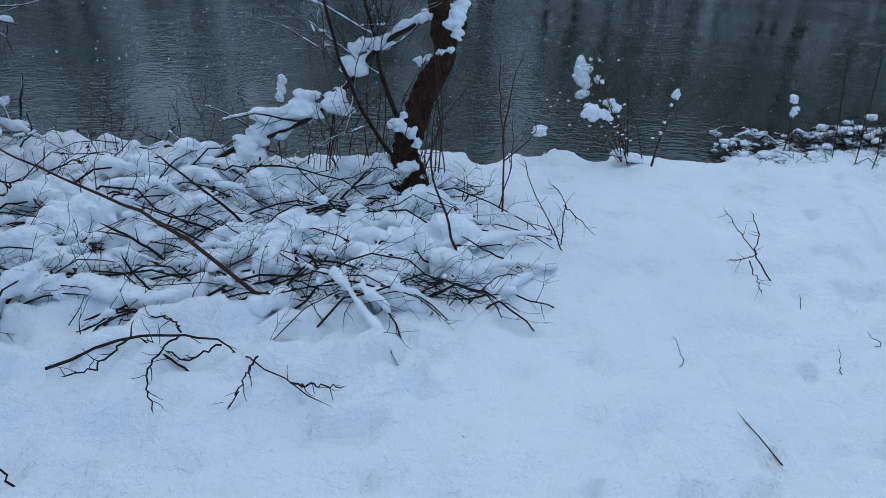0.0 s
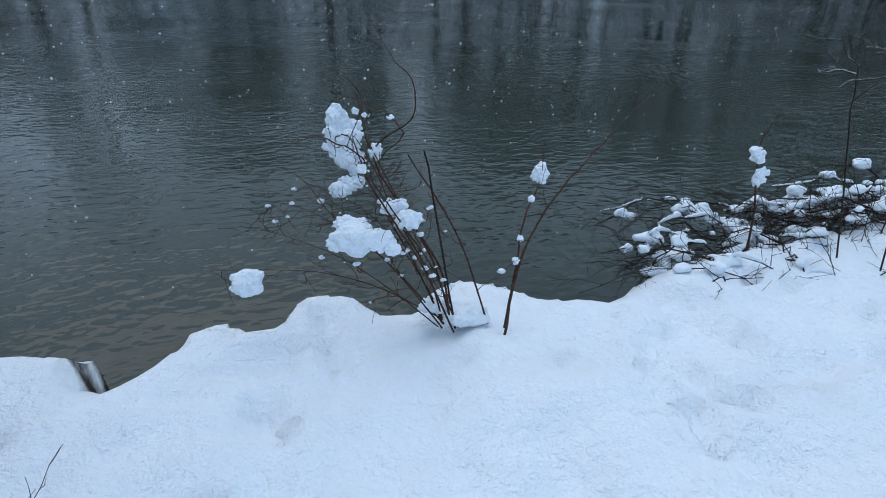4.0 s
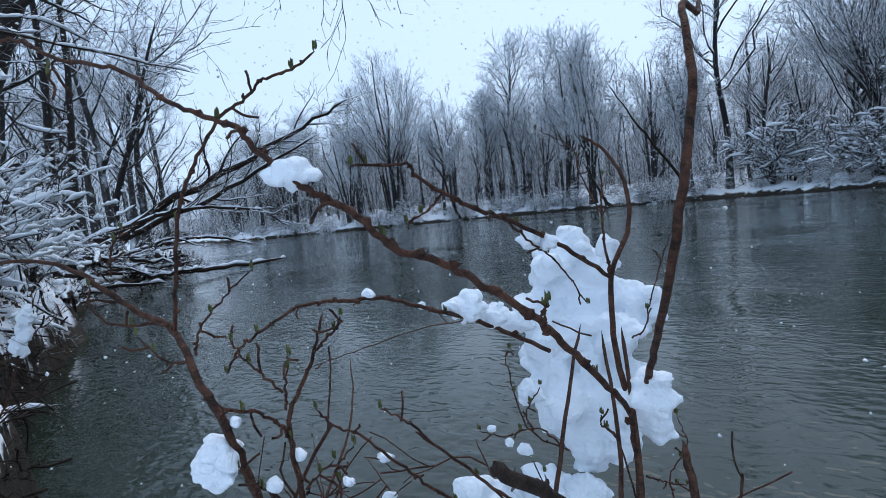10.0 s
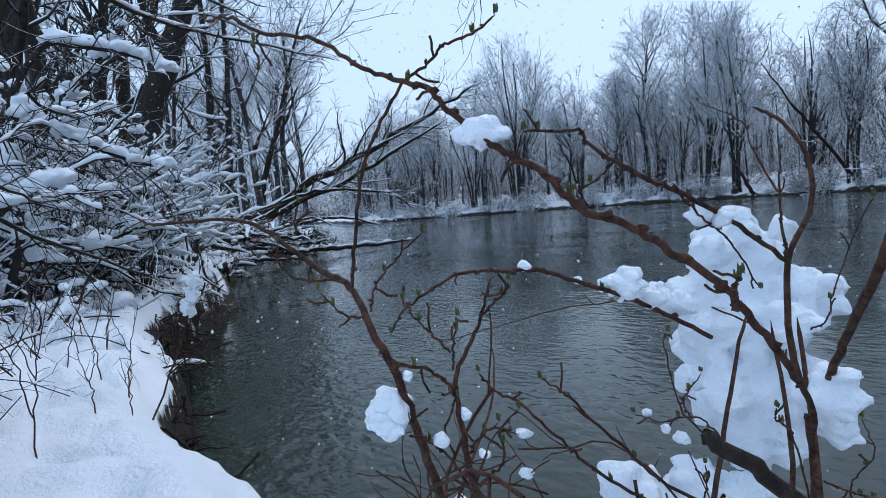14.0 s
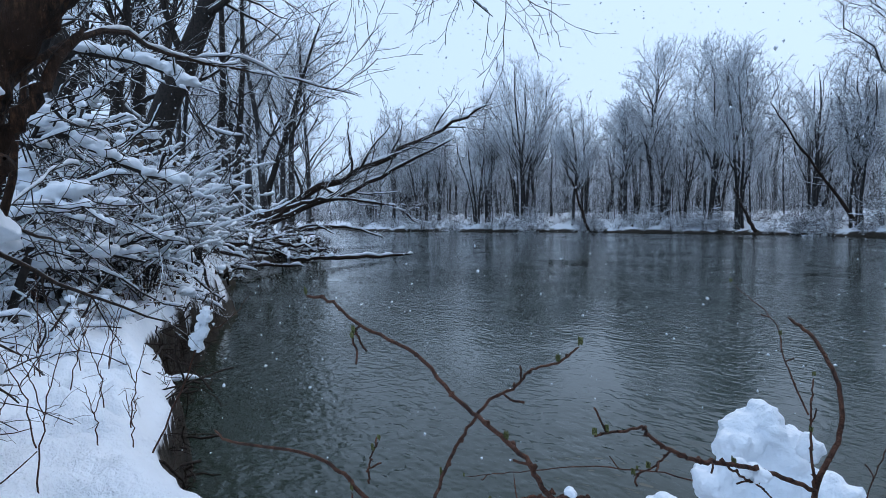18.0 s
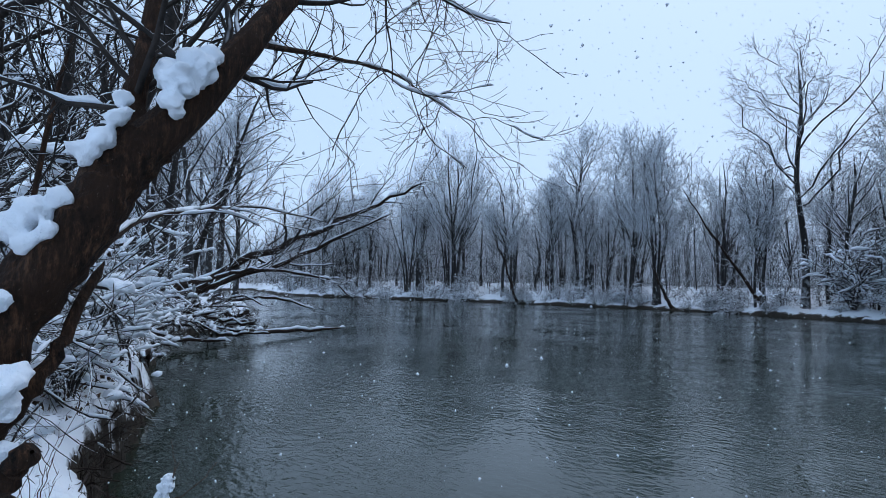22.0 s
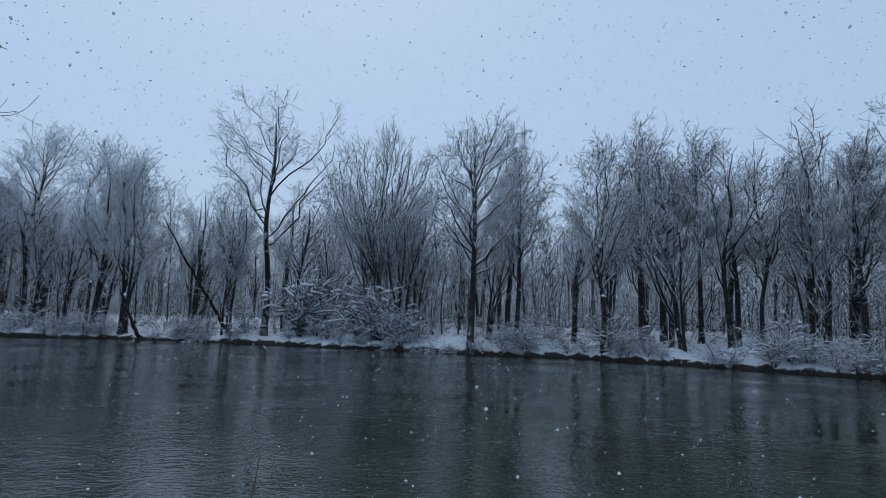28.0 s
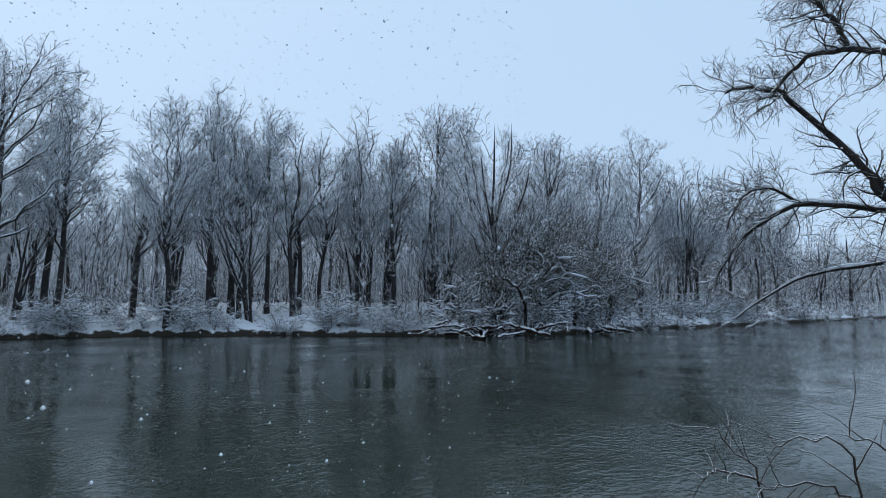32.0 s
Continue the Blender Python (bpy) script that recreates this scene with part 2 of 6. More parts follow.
def packed(ob, voxel, rounds=2, grain=0.0):
    """Grows the lumps of one snow load together into a single ragged mass."""
    m = ob.modifiers.new("merge", "REMESH")
    m.mode, m.voxel_size, m.use_smooth_shade = "VOXEL", voxel, True
    m = ob.modifiers.new("settle", "SMOOTH")
    m.iterations = rounds
    if grain:
        tex = bpy.data.textures.get("snow_grain") or bpy.data.textures.new("snow_grain", "CLOUDS")
        tex.noise_scale, tex.noise_depth = 0.009, 3
        m = ob.modifiers.new("grain", "DISPLACE")
        m.texture, m.strength, m.texture_coords = tex, grain, "GLOBAL"
    return ob


def part(name, geo, material, parent=None, label="", smooth=True):
    me = geo.mesh(name, smooth)
    me.materials.append(material)
    ob = new(name, me)
    if parent:
        ob.parent = parent
    return tagged(ob, label)


def thing(name, at, label, category, group="", kind=""):
    ob = new(name)
    ob.location = at
    return tagged(ob, label, category, group, kind)


def hash01(i, j, seed):
    s = np.sin(i * 127.1 + j * 311.7 + seed * 74.7) * 43758.5453
    return s - np.floor(s)


def vnoise(x, y, seed=0):
    i, j = np.floor(x), np.floor(y)
    u, v = x - i, y - j
    u, v = u * u * (3 - 2 * u), v * v * (3 - 2 * v)
    a, b = hash01(i, j, seed), hash01(i + 1, j, seed)
    c, d = hash01(i, j + 1, seed), hash01(i + 1, j + 1, seed)
    return (a + (b - a) * u) * (1 - v) + (c + (d - c) * u) * v - 0.5


def fbm(x, y, seed=0, octaves=4):
    return sum(vnoise(x * 2**k + 17 * k, y * 2**k - 11 * k, seed + k) / 2**k for k in range(octaves))


def tubes(geo, pts, rad, sides, rough=0.0, seed=0):
    """Round stems along N polylines at once: pts (N, S, 3), rad (N, S)."""
    pts, rad = np.asarray(pts, float), np.asarray(rad, float)
    if pts.ndim == 2:
        pts, rad = pts[None], rad[None]
    n, s, _ = pts.shape
    tan = np.gradient(pts, axis=1)
    tan /= np.linalg.norm(tan, axis=2, keepdims=True) + 1e-9
    ref = np.where(np.abs(tan[:, :1, 2:]) > 0.8, np.array([1.0, 0, 0]), np.array([0, 0, 1.0]))
    a = np.cross(tan, ref)
    a /= np.linalg.norm(a, axis=2, keepdims=True) + 1e-9
    b = np.cross(tan, a)
    ang = np.arange(sides) / sides * 2 * np.pi
    ring = a[:, :, None] * np.cos(ang)[:, None] + b[:, :, None] * np.sin(ang)[:, None]
    if rough:
        along = np.arange(s)[None, :, None] * 0.55 + np.arange(n)[:, None, None] * 17.3
        w = fbm(along + 1.4 * np.cos(ang), along * 0.35 + 1.4 * np.sin(ang) + 40, seed, 3)
        ring = ring * (1 + rough * w)[..., None]
    v = pts[:, :, None] + ring * rad[:, :, None, None]
    idx = np.arange(n * s * sides).reshape(n, s, sides)
    nx = np.roll(idx, -1, axis=2)
    quads = np.stack([idx[:, :-1], nx[:, :-1], nx[:, 1:], idx[:, 1:]], -1)
    geo.add(v, quads)


def smooth_line(ctrl, n):
    """A Catmull-Rom line of n points through a few control points."""
    p = np.asarray(ctrl, float)
    p = np.vstack([2 * p[0] - p[1], p, 2 * p[-1] - p[-2]])
    t = np.linspace(0, len(p) - 3 - 1e-6, n)
    i = t.astype(int)
    u = (t - i)[:, None]
    a, b, c, d = p[i], p[i + 1], p[i + 2], p[i + 3]
    return 0.5 * (2 * b + (c - a) * u + (2 * a - 5 * b + 4 * c - d) * u**2 + (3 * b - a - 3 * c + d) * u**3)


def grow(rng, pts, rad, count, f0, f1, angle, length, segs, up=0.3, wob=0.15, thick=0.55, taper=0.3, droop=0.0):
    """Children of N limbs: count each, between fractions f0 and f1 of the limb, leaning off by about angle degrees."""
    n, s, _ = pts.shape
    par = np.repeat(np.arange(n), count)
    m = len(par)
    f = f0 + (f1 - f0) * (np.tile((np.arange(count) + 0.5) / count, n) + rng.uniform(-0.5, 0.5, m) / count)
    x = np.clip(f, 0, 0.999) * (s - 1)
    i = x.astype(int)
    u = (x - i)[:, None]
    base = pts[par, i] * (1 - u) + pts[par, i + 1] * u
    tan = pts[par, i + 1] - pts[par, i]
    tan /= np.linalg.norm(tan, axis=1, keepdims=True) + 1e-9
    r0 = (rad[par, i] * (1 - u[:, 0]) + rad[par, i + 1] * u[:, 0]) * thick
    side = rng.normal(size=(m, 3))
    side -= (side * tan).sum(1, keepdims=True) * tan
    side /= np.linalg.norm(side, axis=1, keepdims=True) + 1e-9
    th = np.radians(angle + rng.normal(0, angle * 0.22, m))[:, None]
    d = tan * np.cos(th) + side * np.sin(th)
    ln = np.asarray(length(f) if callable(length) else np.full(m, length)) * rng.uniform(0.65, 1.25, m)
    step = (ln / segs)[:, None]
    out = [base]
    for k in range(segs):
        d = d + rng.normal(0, wob, (m, 3)) + np.array([0, 0, up]) / segs - np.array([0, 0, droop]) * (k / segs) / segs
        d /= np.linalg.norm(d, axis=1, keepdims=True) + 1e-9
        out.append(out[-1] + d * step)
    p = np.stack(out, 1)
    fade = 1 - (1 - taper) * np.linspace(0, 1, segs + 1)
    return p, np.maximum(r0, 0.0012)[:, None] * fade


def cones(geo, rng, pts, rad, count, f0, angle, length, r0, wob=0.35, up=0.0):
    """The finest twigs: count slim tapered spikes on each of N limbs."""
    n, s, _ = pts.shape
    par = np.repeat(np.arange(n), count)
    m = len(par)
    x = np.clip(f0 + (1 - f0) * rng.uniform(0, 1, m), 0, 0.999) * (s - 1)
    i = x.astype(int)
    u = (x - i)[:, None]
    base = pts[par, i] * (1 - u) + pts[par, i + 1] * u
    tan = pts[par, i + 1] - pts[par, i]
    tan /= np.linalg.norm(tan, axis=1, keepdims=True) + 1e-9
    side = rng.normal(size=(m, 3))
    side -= (side * tan).sum(1, keepdims=True) * tan
    side /= np.linalg.norm(side, axis=1, keepdims=True) + 1e-9
    th = np.radians(angle + rng.normal(0, angle * wob, m))[:, None]
    d = tan * np.cos(th) + side * np.sin(th) + np.array([0, 0, up])
    d /= np.linalg.norm(d, axis=1, keepdims=True)
    tip = base + d * (length * rng.uniform(0.5, 1.4, m))[:, None]
    a = np.cross(d, np.array([0.3, 0.2, 1.0]))
    a /= np.linalg.norm(a, axis=1, keepdims=True) + 1e-9
    b = np.cross(d, a)
    ring = [base + r0 * (a * math.cos(k * 2.0944) + b * math.sin(k * 2.0944)) for k in range(3)]
    v = np.stack(ring + [tip], 1)
    o = 4 * np.arange(m)[:, None]
    geo.add(v, tris=np.concatenate([o + [0, 1, 3], o + [1, 2, 3], o + [2, 0, 3]]))


def blob(geo, at, size, seed=0, rough=0.10, res=10, freq=2.4):
    """One soft, uneven lump; its underside is flatter."""
    rng = np.random.default_rng(seed + 991)
    la = np.linspace(-np.pi / 2, np.pi / 2, res)
    lo = np.arange(2 * res) / (2 * res) * 2 * np.pi
    a, o = np.meshgrid(la, lo, indexing="ij")
    d = np.stack([np.cos(a) * np.cos(o), np.cos(a) * np.sin(o), np.sin(a)], -1)
    w = np.ones(d.shape[:2])
    for k in range(7):
        dirn = rng.normal(size=3) * freq * (1 + 0.5 * (k // 3))
        w += rough / (1 + 0.6 * (k // 3)) * np.sin(d @ dirn + rng.uniform(0, 6.28))
    if res >= 14:
        for k in range(10):
            dirn = rng.normal(size=3) * (6 + 2.2 * k)
            w += rough * 0.26 / (1 + 0.2 * k) * (1 - 2 * np.abs(np.sin(d @ dirn + rng.uniform(0, 6.28))))
    v = d * w[..., None]
    v[..., 2] = np.where(v[..., 2] < 0, v[..., 2] * 0.7, v[..., 2])
    v = v * np.asarray(size) + np.asarray(at)
    idx = np.arange(res * 2 * res).reshape(res, 2 * res)
    nx = np.roll(idx, -1, axis=1)
    geo.add(v, np.stack([idx[:-1], nx[:-1], nx[1:], idx[1:]], -1))


# ---- the river and its banks ----
NEAR_EDGE = [(-300, 200), (-95, 48), (-80, 25), (-40, 16), (-25, 11.5), (-20.5, 8.2), (-17, 5.4), (-11, 3.5), (-8.9, 3.05), (-7.5, 2.5), (-6.2, 2.12), (-5.65, 1.74), (-4.35, 1.4), (-3.9, 1.35), (-2.54, 1.25), (-1.97, 1.17), (-1.86, 1.23), (-1.53, 1.27), (-1.25, 1.28), (-1.0, 1.2), (-0.95, 1.02), (-0.88, 1.02), (-0.79, 1.1), (-0.72, 1.17), (-0.69, 1.27), (-0.62, 1.32), (-0.56, 1.25), (-0.42, 1.25), (-0.37, 1.35), (-0.31, 1.44), (-0.17, 1.41), (-0.07, 1.27), (0.06, 1.25), (0.16, 1.37), (0.29, 1.41), (0.42, 1.33), (0.49, 1.23), (0.6, 1.19), (0.7, 1.13), (0.82, 1.15), (0.95, 1.22), (1.14, 1.31), (1.46, 1.34), (2.4, 1.36), (4, 1.2), (8, 0.8), (20, 0.5), (60, -3), (300, -10)]
FAR_EDGE = [(-300, 120), (-90, 40), (-59, 30.5), (-47, 35.5), (-35, 41), (-21, 43), (-10, 41), (2.6, 36.3), (10, 34.5), (16, 29), (21, 23.5), (27, 21), (40, 19.8), (58, 18.5), (90, 17), (300, 10)]


def edge_at(edge, x):
    e = np.array(edge, float)
    return np.interp(x, e[:, 0], e[:, 1])


def ease(a, b, x):
    t = np.clip((x - a) / (b - a), 0, 1)
    return t * t * (3 - 2 * t)


def height(x, y):
    """The snowy ground's height over the water."""
    x, y = np.asarray(x, float), np.asarray(y, float)
    dn = edge_at(NEAR_EDGE, x) + 0.12 * ease(-2.0, -3.2, x) * fbm(x * 1.1, x * 0 + 3, 6, 2) + (0.03 + 0.07 * ease(1.4, 2.4, np.abs(x))) * fbm(x * 2.3, x * 0, 3, 3) - y
    df = y - edge_at(FAR_EDGE, x) - 0.9 * fbm(x * 0.35, x * 0, 8, 3) - 0.5 * fbm(x * 1.7, x * 0, 9, 2)
    near = -0.7 + 1.22 * ease(-0.14, 0.03, dn + 0.09 * fbm(x * 2.6, y * 2.6, 21, 2) + 0.06 * ease(-1.2, -0.8, x) * fbm(x * 6.5, y * 6.5, 22, 2)) + 0.12 * ease(0.0, 0.22, dn) + 0.10 * ease(1, 6, dn) + 0.5 * ease(6, 40, dn)
    near += ease(0.0, 0.3, dn) * (0.10 * fbm(x * 0.9, y * 0.9, 11, 3) + 0.035 * fbm(x * 3.1, y * 3.1, 12, 3) + 0.04 * fbm(x * 11, y * 11, 14, 2) - 0.05 * ease(0.2, 0.42, vnoise(x * 4.3, y * 4.3, 15)) - 0.045 * ease(0.24, 0.42, vnoise(x * 10, y * 10, 16)))
    heap = ease(-0.85, -1.5, x + 0.25 * fbm(y * 2, x * 0, 41, 2)) * ease(-1.45, -1.0, y) * ease(0.8, 0.45, y) * ease(-4.6, -3.4, x)
    near += heap * (0.02 + 0.20 * np.abs(fbm(x * 2.8, y * 4.6, 43, 2)) + 0.14 * np.abs(fbm(x * 7, y * 9, 44, 2)) + 0.03 * fbm(x * 16, y * 16, 45, 2))
    near += 0.10 * ease(-3.0, -4.2, x) * ease(0, 0.6, dn) + 0.20 * ease(-1.6, -2.3, x) * ease(0.1, 0.4, y) * ease(0.0, 0.25, dn) * np.abs(fbm(x * 4.5, y * 5.5, 47, 3))
    far = -0.7 + 1.0 * ease(-0.8, 0.5, df) + 0.35 * ease(0.3, 2.2, df) + 0.9 * ease(1, 14, df)
    far += ease(0.1, 1.2, df) * (0.35 * fbm(x * 0.5, y * 0.5, 31, 3) + 0.55 * fbm(x * 1.1, y * 1.3, 32, 3))
    return np.where(dn > df, near, far)


def spread(lo, hi, step, far, ratio=1.18, wide=0.6):
    """Coordinates at an even step from lo to hi, and ever wider out to +-far."""
    mid = list(np.arange(lo, hi, step))
    out_hi, s = [], step
    while (out_hi or mid)[-1] < far:
        s = min(s * ratio, 30) if (out_hi or mid)[-1] > 70 else min(s * ratio, wide)
        out_hi.append((out_hi or mid)[-1] + s)
    out_lo, s = [], step
    while (out_lo or [mid[0]])[-1] > -far:
        s = min(s * ratio, 30) if (out_lo or [mid[0]])[-1] < -70 else min(s * ratio, wide)
        out_lo.append((out_lo or [mid[0]])[-1] - s)
    return np.array(out_lo[::-1] + mid + out_hi)


gx, gy = spread(-4.2, 2.6, 0.04, 900, 1.12, 0.6), spread(-2.2, 1.75, 0.034, 900, 1.12, 0.35)
X, Y = np.meshgrid(gx, gy, indexing="xy")
Z = height(X, Y)
g = Geo()
idx = np.arange(X.size).reshape(X.shape)
g.add(np.stack([X, Y, Z], -1), np.stack([idx[:-1, :-1], idx[:-1, 1:], idx[1:, 1:], idx[1:, :-1]], -1))
ground = part("ground", g, M_GROUND)
ground.data.materials.append(M_FAR_GROUND)
mid_river = (edge_at(NEAR_EDGE, X) + edge_at(FAR_EDGE, X)) / 2
ground.data.polygons.foreach_set("material_index", (Y > mid_river)[:-1, :-1].ravel().astype(np.int32))
tagged(ground, "snow-covered river banks with a dark broken edge", "ground", kind="structure")

g = Geo()
g.add([(-900, -200, 0), (900, -200, 0), (900, 400, 0), (-900, 400, 0)], [(0, 1, 2, 3)])
tagged(part("water", g, M_WATER, smooth=False), "dark grey-green rippled river under falling snow", "river", kind="structure")

# ---- the woods on the far bank ----


def crown_tree(name, at, height_m, seed, label, style="upright", lean=(0, 0), girth=0.0, fine=1.0, group="bare trees on the far bank", bark=None, twig=None, lite=False):
    """A bare tree: trunk (or several stems), limbs, branches and rimed twigs."""
    rng = np.random.default_rng(seed)
    h = height_m
    r = girth or 0.0145 * h + 0.02
    top = np.array([lean[0], lean[1], h])
    stems, crown0 = [], 0.35
    count = {"multi": 4, "vase": 5, "pole": 1, "upright": 1, "open": 1, "willow": 7}[style]
    for k in range(count):
        a = rng.uniform(0, 6.28)
        off = np.array([np.cos(a), np.sin(a), 0]) * (0.0 if count == 1 else (0.35 if style == "multi" else 0.25))
        flare = np.array([np.cos(a), np.sin(a), 0]) * h * {"multi": 0.09, "vase": 0.16, "willow": 0.22}.get(style, 0.0)
        e = top * (0.9 if k == 0 else rng.uniform(0.72, 0.9)) + flare
        mid = off + (e - off) * 0.5 + rng.normal(0, 0.018 * h, 3) * (1, 1, 0) - flare * 0.22
        low = off + (e - off) * 0.22 + rng.normal(0, 0.008 * h, 3) * (1, 1, 0) - flare * 0.15
        stems.append(smooth_line([off - (0, 0, 0.4), low, mid, off + (e - off) * 0.78 + rng.normal(0, 0.012 * h, 3) * (1, 1, 0), e], 15))
    stems = np.array(stems)
    rs = r * (1 if count == 1 else 0.62) * np.linspace(1, 0.2, 15)[None] ** 0.85 * rng.uniform(0.75, 1.1, (count, 1))
    rs[:, :2] *= np.array([1.35, 1.12])
    rs[:, -2:] *= np.array([0.5, 0.15])
    thing_ob = thing(name, (at[0], at[1], float(height(at[0], at[1])) - 0.05), label, "tree", group)
    g = Geo()
    tubes(g, stems, rs, 7)
    part("trunk", g, bark or M_FAR_BARK, thing_ob)
    g = Geo()
    # limbs rise from the stems to a rounded crown
    spread_r, steep, low = {"pole": (0.13, 0.9, 0.34), "multi": (0.18, 0.95, 0.28), "vase": (0.25, 1.6, 0.33), "open": (0.27, 0.75, 0.38), "willow": (0.33, 0.9, 0.1)}.get(style, (0.21, 0.8, 0.3))
    n1 = {"open": 17, "willow": 54, "vase": 60, "multi": 46}.get(style, 34) // (2 if lite else 1)
    d = rng.normal(size=(n1, 3))
    d[:, 2] = np.abs(d[:, 2]) * 1.1 - 0.45
    d /= np.linalg.norm(d, axis=1, keepdims=True)
    mid_z = h * (0.5 + 0.5 * low)
    tips = top * (1, 1, 0) * 0.6 + np.array([0, 0, mid_z]) + d * np.array([spread_r * h, spread_r * h, h - mid_z]) * rng.uniform(0.8, 1.02, (n1, 1)) * (1 + 0.12 * np.sin(3 * d[:, :1] + seed) + 0.1 * np.sin(4 * d[:, 1:2] + 2 * seed))
    which = rng.integers(0, count, n1)
    out_r = np.linalg.norm((tips - stems[which, 8])[:, :2], axis=1)
    base_z = np.clip(tips[:, 2] - steep * out_r - 0.06 * h, low * h * rng.uniform(0.8, 1.2, n1), 0.93 * h)
    at_k = np.clip(base_z / h * 14 + 0.4, 1, 13.4)
    ki = at_k.astype(int)
    u = (at_k - ki)[:, None]
    base = stems[which, ki] * (1 - u) + stems[which, ki + 1] * u
    segs = 5 if lite else 8
    f = np.linspace(0, 1, segs + 1)[None, :, None]
    bend = base + (tips - base) * 0.5 + np.concatenate([(tips - base)[:, :2] * (0.10 if style == "vase" else 0.03), -0.006 * h * np.ones((n1, 1))], 1)
    limb = base[:, None] * (1 - f) ** 2 + 2 * f * (1 - f) * bend[:, None] + tips[:, None] * f**2
    limb = limb + np.cumsum(rng.normal(0, h * (0.014 if style == "open" else 0.008), limb.shape), 1) * np.minimum(1, 3 * f)
    r_base = (rs[which, ki] * 0.55)[:, None] * np.linspace(1, 0.2, segs + 1)
    l1 = (limb, r_base)
    crooked = 0.24 if style == "open" else 0.12 if style == "vase" else 0.2
    l2 = grow(rng, *l1, 6 if lite else 10, 0.25, 1.0, 32 if style == "vase" else 44, lambda f: h * 0.115 * (1.35 - 0.7 * f), 3, 0.22, crooked, 0.5, 0.35)
    l3 = grow(rng, *l2, 4 if lite else 6, 0.1, 1.0, 40 if style == "vase" else 50, h * 0.04, 2 if not lite else 1, 0.1, crooked, 0.6, 0.4)
    l1[1][:] = np.maximum(np.minimum(l1[1], 0.05 if style == "vase" else 0.075), 0.02)
    l2[1][:] = np.maximum(l2[1], 0.015)
    l3[1][:] = np.maximum(l3[1], 0.012)
    tubes(g, *l1, 3 if lite else 5)
    part("branchwork", g, bark or M_FAR_BARK, thing_ob)
    g = Geo()
    tubes(g, *l2, 3)
    tubes(g, *l3, 3)
    cones(g, rng, *l3, int(2 * fine), 0.1, 52, h * 0.02, 0.012, 0.4, 0.05)
    cones(g, rng, *l2, int(3 * fine), 0.1, 55, h * 0.024, 0.013, 0.4, 0.05)
    part("crown", g, twig or M_FAR_TWIG, thing_ob)
    return thing_ob


# Trees that stand out on the far shore: place, height, look.
LEFT_TREES = [(-59.6, 35.4, 14.2), (-53.4, 37.4, 13.2), (-48.6, 40.7, 15.1), (-43.4, 41.2, 17.8), (-36.8, 41.4, 11.8), (-33.5, 44.7, 12.8), (-31.4, 45.8, 16.0), (-25.1, 43.9, 14.8), (-22.5, 43.8, 14.6)]
LEFT_STYLE = ["upright", "multi", "upright", "vase", "upright", "pole", "upright", "multi", "multi"]
MID_TREES = [(-14.6, 42.9, 11.4), (-12.6, 45.1, 20.6), (-4.3, 43.7, 17.9), (2.6, 36.6, 16.4), (5.7, 38.6, 14.8), (10.3, 34.7, 13.7), (13.3, 36.5, 14.6), (15.1, 37.5, 15.3), (16.4, 35.1, 14.2)]
MID_STYLE = ["multi", "open", "vase", "upright", "pole", "upright", "pole", "upright", "pole"]
RIGHT_TREES = [(19.4, 33.8, 12.8), (21.9, 32.6, 13.1), (21.5, 28.8, 12.1), (26.0, 29.9, 15.2), (25.5, 23.9, 13.3), (31.2, 24.4, 14.1), (37.9, 24.9, 14.0), (42.9, 24.0, 14.7), (46.7, 22.3, 13.0), (56, 22.5, 12.5), (66, 21.5, 12.5)]
RIGHT_STYLE = ["upright", "multi", "pole", "upright", "willow", "upright", "multi", "upright", "vase", "upright", "multi"]
LOOKS = {"upright": "tall bare tree with snow-dusted upright branches", "multi": "several bare stems in a clump, snow on their branches", "vase": "bare tree with a broad fan-shaped snowy crown", "open": "tall bare tree with crooked limbs and snowy twigs", "pole": "slender bare trunk with short snowy branches", "willow": "many-stemmed bare willow leaning over fallen wood"}
seed = 100
for places, styles in ((LEFT_TREES, LEFT_STYLE), (MID_TREES, MID_STYLE), (RIGHT_TREES, RIGHT_STYLE)):
    for (x, y, h), style in zip(places, styles):
        seed += 1
        crown_tree("tree", (x, y), h - 1.0, seed, LOOKS[style], style, lean=(0.3 * math.sin(seed), 0), twig=M_WHITE_TWIG if places is LEFT_TREES else M_FAR_TWIG)

# The woods behind them, copied from a few grown trees.
rng = np.random.default_rng(7)
STYLES = ("upright", "pole", "upright", "multi", "vase", "upright")
models = [crown_tree("tree", (-68 - 4 * k, 46 + k), 11 + k, 40 + k, "slender bare forest tree dusted with snow", st, fine=1.0, lite=True) for k, st in enumerate(STYLES)]
snowy = [crown_tree("tree", (-70 - 4 * k, 50 + k), 11 + k, 50 + k, "slender bare forest tree thick with snow", st, fine=1.0, lite=True, twig=M_WHITE_TWIG) for k, st in enumerate(STYLES)]
for k in range(212):
    x = rng.uniform(-72, 64) if k < 146 else rng.uniform(58, 150) if k < 178 else rng.uniform(-125, -66)
    y = float(edge_at(FAR_EDGE, x)) + (rng.uniform(2.0, 24) if x > -92 else rng.uniform(-18, 14))
    i = int(rng.integers(6))
    m = (snowy if x < -14 + rng.normal(0, 5) else models)[i]
    s = rng.uniform(8.0, 12.0) / (11 + i)
    t = copy_thing(m, pose(x, y, float(height(x, y)) - 0.05, rng.normal(0, 2), rng.normal(0, 2), rng.uniform(0, 360)))
    t.scale = (s * 1.2, s * 1.2, s * rng.uniform(0.9, 1.05))

